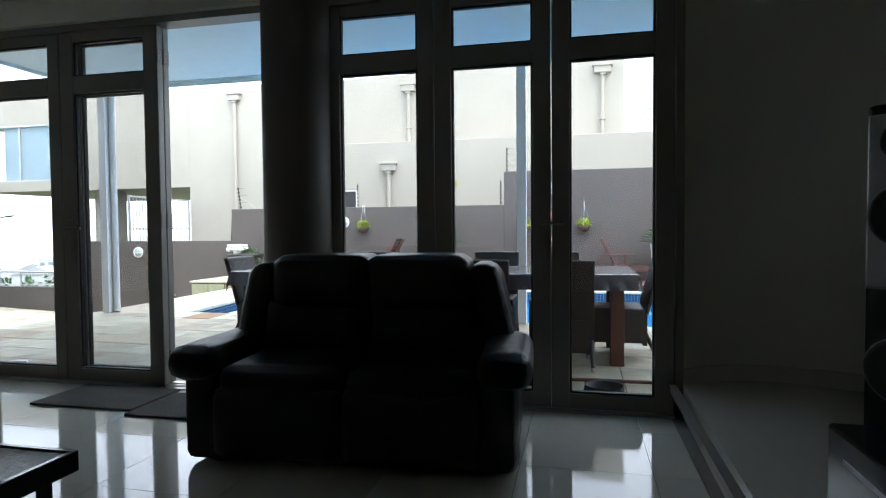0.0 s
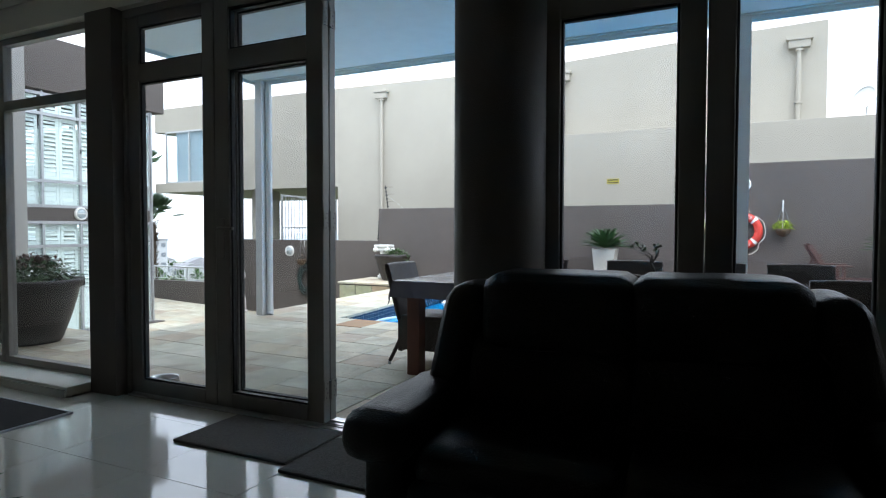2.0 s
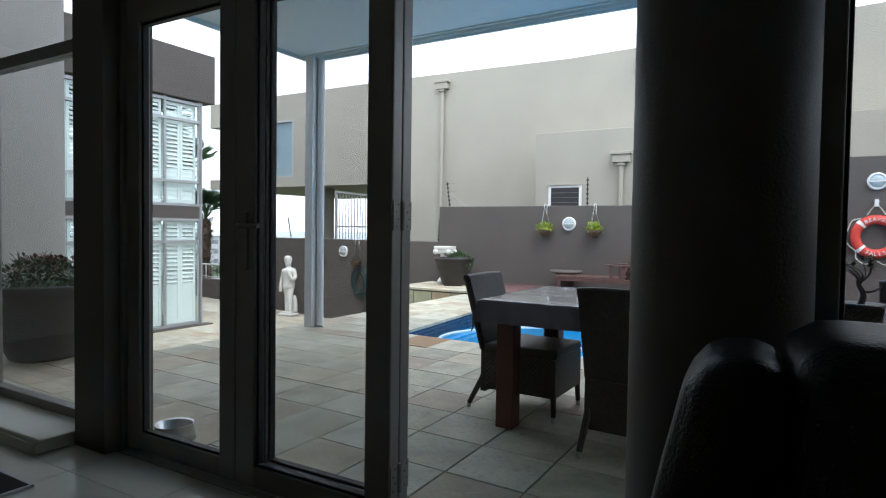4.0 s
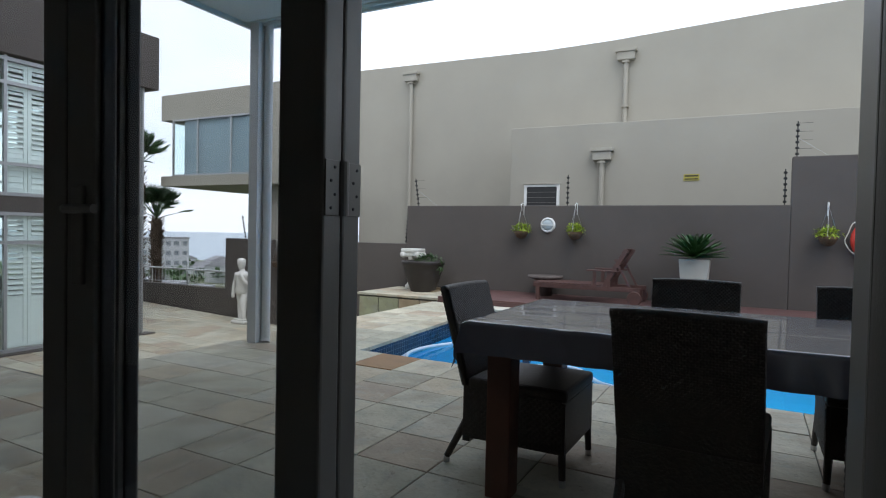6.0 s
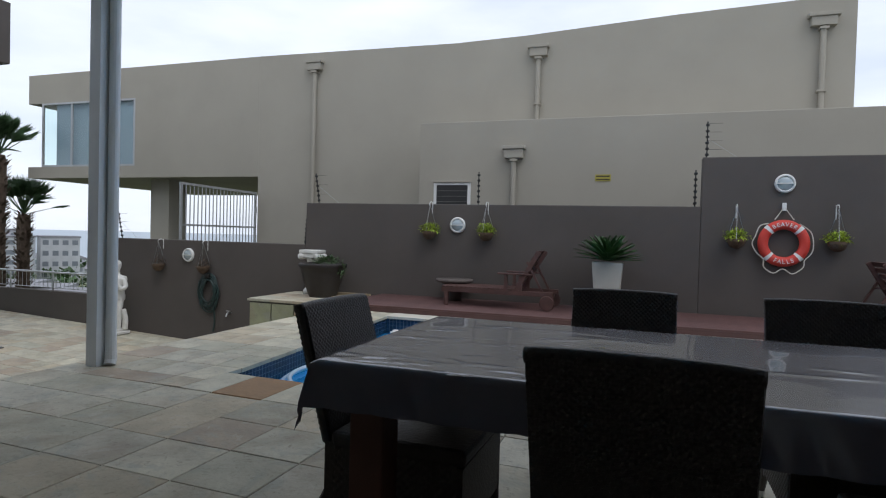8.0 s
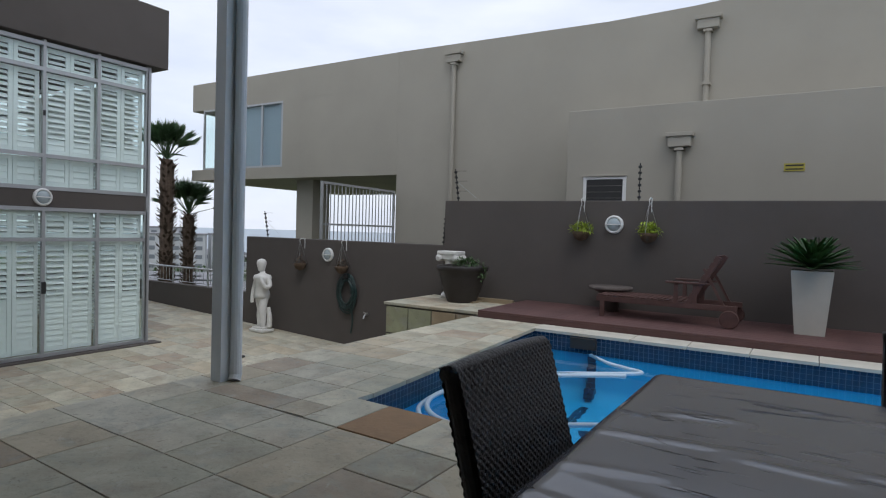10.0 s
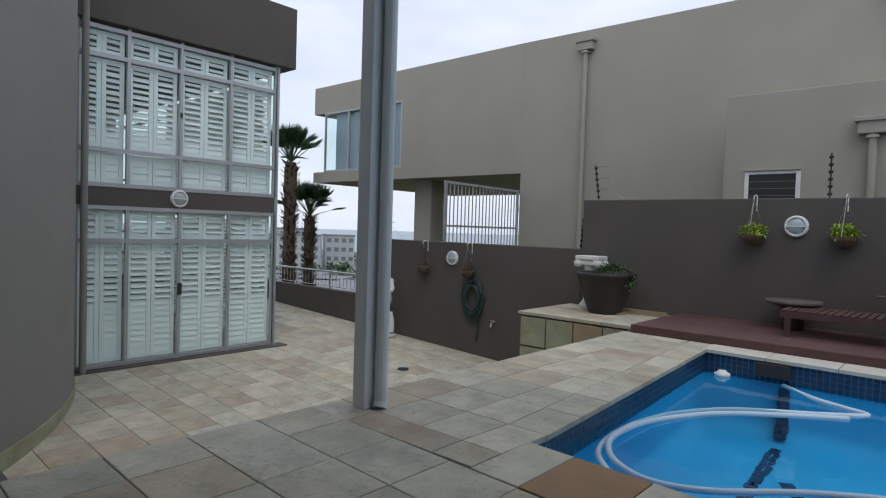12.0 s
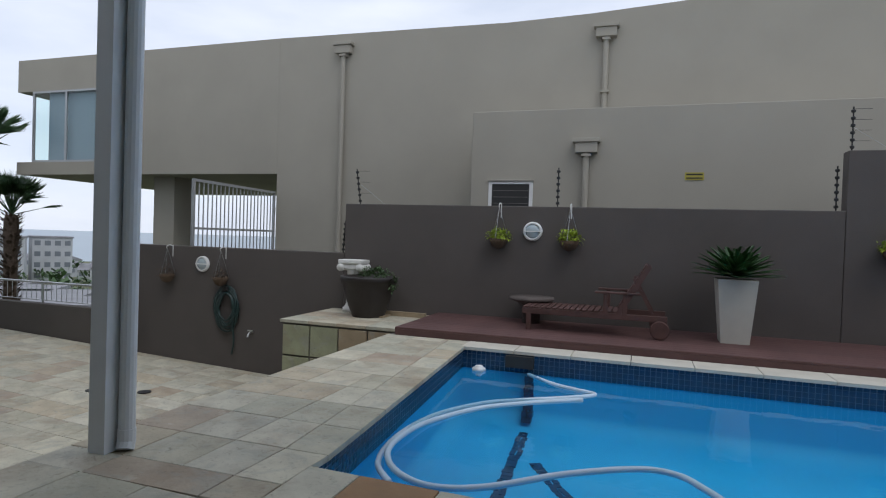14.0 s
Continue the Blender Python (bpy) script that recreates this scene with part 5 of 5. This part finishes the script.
tube(spline([(0.0, 0, BH * 0.35), (0.05, 0, BH * 0.36), (0.095, 0.01, BH * 0.46)], 4), 0.008, 6, bb, 0.003)
part("trunk", bb, M_BARK, bon, smooth=True)
part("leaves", bl, M_LEAF, bon)

hang = thing("hanging_planter", 1.60, 7.05, 1.30, "dark conical hanging planter with small leaves under the canopy", "hanging planter")
part("cone_pot", lathe([(0.025, 0.0), (0.07, 0.06), (0.135, 0.21), (0.145, 0.22), (0.13, 0.22), (0.02, 0.18)], 24), M_POT, hang, smooth=True)
part("leaves", foliage(random.Random(4), (0, 0, 0.23), (0.16, 0.16, 0.07), 150, 0.045, -0.2), M_LEAF, hang)
for k in range(3):
    part("wire", tube([(0.135 * math.cos(2.1 * k), 0.135 * math.sin(2.1 * k), 0.22), (0, 0, 0.75)], 0.0025, 4), M_RUBBER, hang)
part("wire", tube([(0, 0, 0.75), (0, 0, 1.90)], 0.003, 4), M_RUBBER, hang)

# bowls and a broom left on the patio
for nm, x, y, r, lab in (("pet_bowl", -4.17, 4.53, 0.115, "shiny steel pet bowl on the patio by the doors"), ("rubber_bowl", 0.56, 4.74, 0.15, "round black rubber bowl on the patio")):
    b = thing(nm, x, y, 0, lab, "bowl")
    part("bowl", lathe([(r, 0), (r * 0.93, 0.04), (r * 0.86, 0.085), (r * 0.9, 0.09), (r * 0.8, 0.08), (r * 0.7, 0.02), (0.01, 0.015)], 28), M_STEEL if r < 0.13 else M_RUBBER, b, smooth=True)
br = thing("broom", 0.12, 5.06, 0, "dark broom lying on the patio paving", "broom")
part("broom_stick", tube([(0.0, 0.0, 0.03), (1.35, 0.08, 0.02)], 0.014), M_WOOD, br)
part("broom_head", boxes((-0.12, 0.02, -0.14, 0.06, 0.0, 0.07), bevel=0.015), M_RUBBER, br)

# ---- lounge furniture ----
sofa = thing("recliner_sofa", -0.69, 3.487, FZ, "black leather two-seat recliner sofa", "sofa", 4)

sofa.scale = (0.957, 0.957, 0.957)


def flared(bm, amount, z0, z1):
    """Widen a cushion sideways towards its foot."""
    for v in bm.verts:
        k = max(0.0, min(1.0, (z1 - v.co.z) / (z1 - z0)))
        v.co.x *= 1 + amount * k
    return bm


def cushion(x0, x1, y0, y1, z0, z1, r=0.06, seg=4, puff=0.03):
    bm = bmesh.new()
    box(bm, x0, x1, y0, y1, z0, z1)
    bmesh.ops.subdivide_edges(bm, edges=bm.edges[:], cuts=5, use_grid_fill=True)
    c, h = Vector(((x0 + x1) / 2, (y0 + y1) / 2, (z0 + z1) / 2)), Vector(((x1 - x0) / 2, (y1 - y0) / 2, (z1 - z0) / 2))
    for v in bm.verts:
        d = v.co - c
        t = Vector((d.x / h.x, d.y / h.y, d.z / h.z))
        core = Vector((max(-h.x + r, min(h.x - r, d.x)), max(-h.y + r, min(h.y - r, d.y)), max(-h.z + r, min(h.z - r, d.z))))
        e = d - core
        if e.length > 1e-6:
            d = core + e.normalized() * r
        k = puff * (1 - t.x ** 2 * 0.8) * (1 - t.z ** 2 * 0.8)
        d += Vector((0, (1 if t.y > 0 else -1) * k, 0.5 * k if t.z > 0.5 else 0))
        d += 0.006 * noise.noise_vector(v.co * 9)
        v.co = c + d
    bmesh.ops.subdivide_edges(bm, edges=bm.edges[:], cuts=1, use_grid_fill=True, smooth=0.6)
    return bm


part("base", cushion(-0.80, 0.80, -0.42, 0.36, 0.015, 0.38, 0.05, puff=0.02), M_LEATHER, sofa, smooth=True)
part("back_shell", flared(cushion(-0.72, 0.72, 0.16, 0.40, 0.30, 0.93, 0.09, puff=0.02), 0.12, 0.56, 0.93), M_LEATHER, sofa, smooth=True)
for s in (-1, 1):
    part("back_cushion", cushion(*sorted((-s * 0.01, s * 0.64)), 0.04, 0.34, 0.42, 0.80, 0.09, puff=0.05), M_LEATHER, sofa, smooth=True)
    part("head_cushion", cushion(*sorted((-s * 0.015, s * 0.56)), 0.0, 0.36, 0.72, 1.02, 0.07, puff=0.05), M_LEATHER, sofa, smooth=True)
    part("back_wing", flared(cushion(*sorted((s * 0.54, s * 0.72)), 0.03, 0.40, 0.40, 0.975, 0.08, puff=0.01), 0.12, 0.56, 0.96), M_LEATHER, sofa, smooth=True)
    part("seat_cushion", cushion(*sorted((s * 0.004, s * 0.65)), -0.46, 0.15, 0.33, 0.50, 0.075, puff=0.02), M_LEATHER, sofa, smooth=True)
    part("footrest", cushion(*sorted((s * 0.004, s * 0.65)), -0.49, -0.40, 0.06, 0.40, 0.04, puff=0.015), M_LEATHER, sofa, smooth=True)
    part("arm_side", cushion(*sorted((s * 0.65, s * 0.83)), -0.45, 0.34, 0.02, 0.52, 0.06, puff=0.0), M_LEATHER, sofa, smooth=True)
    part("armrest", cushion(*sorted((s * 0.64, s * 0.90)), -0.50, 0.22, 0.42, 0.595, 0.086, puff=0.015), M_LEATHER, sofa, smooth=True)

for x0, x1, y0, y1 in ((-3.07, -2.31, 3.67, 4.15), (-2.29, -1.54, 3.59, 4.07)):
    dm = thing("door_mat", (x0 + x1) / 2, (y0 + y1) / 2, FZ, "grey coir door mat on the polished floor", "door mat", group="door mats")
    w, h = (x1 - x0) / 2, (y1 - y0) / 2
    part("mat_body", boxes((-w, w, -h, h, 0.0, 0.016), bevel=0.005), M_MAT, dm)
rug = thing("floor_rug", -4.92, 3.08, FZ, "black rug with a thin pale edge on the tiles", "rug")
part("rug_body", boxes((-1.6, 0.88, -0.9, 0.66, 0.0, 0.012), bevel=0.003), M_RUG, rug)
part("rug_edge", boxes((0.88, 0.892, -0.9, 0.67, 0.0, 0.013), (-1.6, 0.892, 0.66, 0.672, 0.0, 0.0131)), M_ALU_LT, rug)

ct = thing("coffee_table", -1.68, 1.51, FZ, "coffee table with hammered glass top and black frame", "coffee table")
part("table_top", boxes((-0.55, 0.55, -0.52, 0.53, 0.415, 0.44), bevel=0.006), M_HAMMER, ct)
part("table_frame", boxes((-0.57, 0.57, -0.54, -0.52, 0.38, 0.445), (-0.57, 0.57, 0.53, 0.55, 0.38, 0.445), (-0.57, -0.55, -0.52, 0.53, 0.38, 0.445), (0.55, 0.57, -0.52, 0.53, 0.38, 0.445), bevel=0.003), M_BLACK, ct)
for sx in (-0.52, 0.49):
    for sy in (-0.49, 0.47):
        part("leg", boxes((sx, sx + 0.03, sy, sy + 0.03, 0.0, 0.38)), M_BLACK, ct)
hp2 = thing("house_plant", -2.10, 2.20, FZ, "broad-leaved green house plant in a low pot", "house plant")
part("pot", lathe([(0.09, 0), (0.13, 0.22), (0.14, 0.25), (0.12, 0.24), (0.01, 0.22)], 20), M_POT, hp2, smooth=True)
part("leaves", foliage(rng, (0, 0, 0.40), (0.13, 0.13, 0.13), 60, 0.10, -0.2), M_LEAF, hp2)

spk = thing("loudspeaker", 1.62, 3.02, 0.236, "tall black loudspeaker with silver trim rings", "loudspeaker", -48)
part("cabinet", boxes((-0.13, 0.13, -0.17, 0.17, 0.02, 1.36), bevel=0.02), M_BLACK, spk)
part("trim_panel", boxes((-0.12, 0.12, -0.182, -0.171, 0.70, 1.32), bevel=0.008), M_SILVER, spk)
for z, r in ((1.22, 0.07), (0.96, 0.105), (0.42, 0.11)):
    c = part("driver", lathe([(r, 0.0), (r, 0.02), (r * 0.85, 0.022), (r * 0.3, 0.006), (r * 0.28, 0.02), (0.01, 0.025)], 28), M_RUBBER, spk, smooth=True)
    c.matrix_basis = pose(0, -0.183, z, 90, 0, 0)
    part("driver_ring", lathe([(r * 1.06, 0.0), (r * 1.06, 0.012), (r * 0.98, 0.014)], 28, cap=False), M_SILVER, c)
part("plinth", boxes((-0.16, 0.16, -0.20, 0.20, 0.0, 0.02), bevel=0.004), M_BLACK, spk)
sub = thing("hifi_unit", 1.38, 2.36, 0.236, "low black hi-fi cabinet with a silver strip", "cabinet")
part("cabinet", boxes((-0.20, 0.30, -0.5, 0.33, 0.0, 0.29), bevel=0.012), M_BLACK, sub)
part("silver_strip", boxes((-0.204, -0.198, -0.4, 0.2, 0.20, 0.215)), M_SILVER, sub)


# ---- palms and the town below ----
def palm(x, y, z0, h, r):
    p = thing("palm_tree", x, y, z0, "tall fan palm with a shaggy brown trunk", "tree", group="palms")
    rp = random.Random(int(x * 10))
    bm = lathe([(r * (1.0 + 0.12 * (k % 2) - 0.25 * (k / 24) ** 2 + (0.25 if k > 19 else 0) * (1 - abs(k - 21.5) / 3)), h * k / 24) for k in range(25)], 16)
    for _ in range(420):
        a, z = rp.uniform(0, 6.28), rp.uniform(0.05, 1) * h
        leaf(bm, (r * 0.9 * math.cos(a), r * 0.9 * math.sin(a), z), (math.cos(a), math.sin(a), 0.9), 0.22, 0.10)
    part("trunk", bm, M_TRUNK, p)
    cb = bmesh.new()
    for k in range(38):
        yaw, up = k * 2.4 + rp.uniform(-0.3, 0.3), radians(50 + 38 * rp.random() if k > 3 else rp.uniform(15, 40))
        d = Vector((math.cos(yaw) * math.cos(up), math.sin(yaw) * math.cos(up), math.sin(up)))
        base = Vector((0, 0, h))
        hub = base + d * rp.uniform(0.55, 0.75)
        tube([base, hub], 0.018, 4, cb, 0.01)
        s = d.cross(Vector((0, 0, 1)))
        s = s.normalized() if s.length > 0.05 else Vector((1, 0, 0))
        for j in range(27):
            t = radians(-52 + 104 * j / 26)
            q = d * math.cos(t) + s * math.sin(t)
            leaf(cb, hub, q, rp.uniform(0.55, 0.70), 0.045, 0.02 + 0.07 * rp.random(), up=d)
    part("crown", cb, M_PALM, p)


palm(-20.0, 16.4, -3.5, 6.65, 0.21)
palm(-20.8, 17.75, -3.5, 4.95, 0.19)


def far_block(x, y, z, w, d, h, storeys, bays, rz, flat=True):
    b = thing("apartment_block" if flat else "far_house", x, y, z, "white apartment block far down the hill" if flat else "pale house in the distant suburb", "building", rz, group="distant town")
    part("wall", boxes((-w / 2, w / 2, -d / 2, d / 2, -4, h)), M_FARWALL, b)
    if flat:
        part("roof", boxes((-w / 2 - 0.3, w / 2 + 0.3, -d / 2 - 0.3, d / 2 + 0.3, h, h + 0.5)), M_FARROOF, b)
    else:
        r = bmesh.new()
        v = [r.verts.new(c) for c in ((-w / 2 - 0.4, -d / 2 - 0.4, h), (w / 2 + 0.4, -d / 2 - 0.4, h), (w / 2 + 0.4, d / 2 + 0.4, h), (-w / 2 - 0.4, d / 2 + 0.4, h), (-w / 2, 0, h + 2.2), (w / 2, 0, h + 2.2))]
        for f in ((0, 1, 5, 4), (2, 3, 4, 5), (1, 2, 5), (3, 0, 4), (3, 2, 1, 0)):
            r.faces.new([v[i] for i in f])
        part("roof", r, M_FARROOF, b)
    for s in range(storeys):
        for k in range(bays):
            x0 = -w / 2 + w * (k + 0.2) / bays
            z0 = h * (s + 0.3) / storeys
            part("window", boxes((x0, x0 + w * 0.6 / bays, -d / 2 - 0.05, -d / 2 + 0.02, z0, z0 + h * 0.45 / storeys)), M_FARWIN, b)


far_block(-205, 140, -17, 15, 12, 16, 5, 5, 58)
far_block(-190, 152, -17, 11, 12, 14, 4, 4, 58)
far_block(-190, 130, -15, 22, 12, 12, 4, 6, 50)
rt = random.Random(11)
for k in range(44):
    a = radians(rt.uniform(96, 168))
    r = rt.uniform(150, 520)
    far_block(-5 + r * math.cos(a), 8 + r * math.sin(a), -12 - r * 0.024, rt.uniform(8, 17), rt.uniform(8, 12), rt.uniform(3, 6), 1, 3, rt.uniform(0, 180), False)
for k in range(5):
    far_block(-62 - 9 * k, 50 + 5 * k + 3 * math.sin(k), -11.5, 14, 9, 3.2, 1, 4, 35, True)
bush = bmesh.new()
for k in range(240):
    a = radians(rt.uniform(100, 165))
    r = rt.uniform(70, 260)
    c = Vector((-5 + r * math.cos(a), 8 + r * math.sin(a), -12.0 - 0.012 * r))
    s = rt.uniform(1.0, 3.0)
    for _ in range(36):
        d = rand_dir(rt, 0.0)
        leaf(bush, c + d * s * rt.uniform(0.4, 1), rand_dir(rt, -0.3), s * 0.8, s * 0.5)
tagged(part("far_bushes", bush, M_LEAF), "dark green bushes on the slope below", "bushes", kind="stuff")

# ---- paving and floor tiles, piece by piece ----
rs = random.Random(3)
M_RUST = mat("rust_sandstone", (0.30, 0.17, 0.075), 0.62, var=0.25, scale=4, bump=0.25, bscale=25, stain=0.4, stain_scale=3)
pav = thing("patio_paving", 0, 0, 0, "mixed grey and buff sandstone paving slabs", "paving", kind="structure")


def course(parent, x0, x1, y0, y1, zf, th, material, sizes, rng2):
    x = x0 - rng2.uniform(0, 0.4)
    while x < x1 - 0.05:
        w = rng2.choice(sizes)
        a, b = max(x, x0), min(x + w, x1)
        if x1 - b < 0.16:
            b = x1
        if b - a > 0.08:
            s = slab(parent, [(a, y0), (b, y0), (b, y1), (a, y1)], zf((a + b) / 2), th, material)
            slope = (zf(b) - zf(a)) / (b - a)
            s.rotation_euler = (rng2.uniform(-0.002, 0.002), -math.atan(slope), 0)
        x += w if b < x1 else 99


nearedge = lambda x: 8.02 - 0.3 * (x + 5.08) / 7.98
leftedge = lambda y: -5.08 - 0.28 * (y - 8.02) / 3.7
XJ = [-5.64 + 0.424 * k for k in range(-6, 25)]
YJ = [4.42] + [7.52 - 0.415 * k for k in range(7, -1, -1)]


def lean(x):
    """The courses run slightly askew to the house."""
    return -0.035 * (x + 5.0)


done = set()
for i, (xa, xb) in enumerate(zip(XJ, XJ[1:])):
    for j, (ya, yb) in enumerate(zip(YJ, YJ[1:])):
        if (i, j) in done or (xb < -6.4 and yb > 5.95):
            continue
        if yb > 5.95:
            xa = max(xa, -6.42)
        pick = rs.random()
        if pick < 0.07 and i + 2 < len(XJ) and (i + 1, j) not in done and not (xa < -6.43 and yb > 5.5):
            xb2, yb2 = XJ[i + 2], yb
            done.add((i + 1, j))
        elif pick < 0.12 and j + 2 < len(YJ) and xa > -6.3:
            xb2, yb2 = xb, YJ[j + 2]
            done.add((i, j + 1))
        else:
            xb2, yb2 = xb, yb
        k0 = 0.0 if j == 0 else 1.0
        w = [rs.uniform(-0.004, 0.004) for _ in range(4)]
        o = slab(pav, [(xa, ya + k0 * lean(xa)), (xb2, ya + k0 * lean(xb2)), (xb2, yb2 + lean(xb2)), (xa, yb2 + lean(xa))], rs.uniform(-0.0015, 0.0015), 0.03, M_STONE)
        o.rotation_euler = (w[0] * 0.4, w[1] * 0.4, 0)
for xa, xb in zip(XJ, XJ[1:]):
    if xb > -5.05 and xa < 2.9:
        a, b = max(xa, -5.08), min(xb, 2.9)
        slab(pav, [(a, 7.52 + lean(a)), (b, 7.52 + lean(b)), (b, nearedge(b) + 0.025), (a, nearedge(a) + 0.025)], 0.003, 0.035, M_RUST if -4.9 < xa < -4.6 else M_STONE)
YW = [7.54, 7.79] + [8.21 + 0.455 * k for k in range(9)] + [12.05]
for ya, yb in zip(YW, YW[1:]):
    e0, e1 = (-5.085 if yy < 8.02 else leftedge(yy) + 0.025 for yy in (ya, yb))
    cols0, cols1 = (-6.42, -6.05, -5.67, e0 - 0.27, e0), (-6.42, -6.05, -5.67, e1 - 0.27, e1)
    k = 0
    while k < 4:
        n = 2 if k < 2 and rs.random() < 0.22 else 1
        slab(pav, [(cols0[k], ya), (cols0[k + n], ya), (cols1[k + n], yb), (cols1[k], yb)], rs.uniform(0.0, 0.003), 0.035, M_STONE)
        k += n
x = -5.38
while x < 4.4:
    x1 = min(x + 0.6, 4.5)
    slab(pav, [(x, PF - 0.03 - 0.012 * (x + 5.4)), (x1, PF - 0.03 - 0.012 * (x1 + 5.4)), (x1, 12.055), (x, 12.055)], 0.004, 0.035, M_COPING)
    x = x1
for k in range(7):
    slab(pav, [(2.88, 7.62 + 0.58 * k), (3.5, 7.62 + 0.58 * k), (3.5, 8.2 + 0.58 * k), (2.88, 8.2 + 0.58 * k)], 0.003, 0.035, M_STONE)
for iy in range(3):
    for ix in range(4):
        x0, y0 = -8.06 + 0.42 * ix, 12.21 + 0.49 * iy
        slab(ledge, [(x0, y0), (x0 + 0.42, y0), (x0 + 0.42, min(y0 + 0.49, 13.66)), (x0, min(y0 + 0.49, 13.66))], 0.045, 0.04, M_STONE)
for ix in range(4):
    for iz in range(3):
        x0, z1 = -8.02 + 0.415 * ix, -0.01 - 0.42 * iz
        o = slab(ledge, [(-0.2, -0.2), (0.2, -0.2), (0.2, 0.2), (-0.2, 0.2)], 0, 0.03, M_STONEB)
        o.matrix_basis = pose(x0 + 0.21, 12.215, z1 - 0.21, 90, 0, 0)

ter = thing("terrace_paving", 0, 0, 0, "weathered buff sandstone paving of the lower terrace", "paving", kind="structure")
y, k = 5.3, 0
while y < 13.6:
    h = rs.choice((0.40, 0.44, 0.36))
    y1 = min(y + h, 13.66)
    course(ter, -17.0, -6.42, y, y1, terrace_z, 0.03, M_STONE, (0.35, 0.42, 0.42, 0.6), rs)
    y = y1
for x, y in ((-10.6, 11.6), (-10.0, 11.9)):
    dr = thing("drain_cover", x, y, terrace_z(x) + 0.001, "small round dark drain cover in the paving", "drain")
    part("grate", lathe([(0.09, 0.0), (0.09, 0.012), (0.07, 0.013)], 20), M_RUBBER, dr)

ft = thing("floor_tiles", 0, 0, 0, "large glossy cream porcelain floor tiles", "floor", kind="structure")
for ix in range(15):
    for iy in range(12):
        x0, y0 = -7.68 + 0.6 * ix, -2.68 + 0.6 * iy
        x1, y1 = min(x0 + 0.6, 0.918), min(y0 + 0.6, 4.175)
        if x1 - x0 > 0.05 and y1 - y0 > 0.05:
            slab(ft, [(x0, y0), (x1, y0), (x1, y1), (x0, y1)], FZ, 0.008, M_FLOOR, 0.0012, 0.0008)
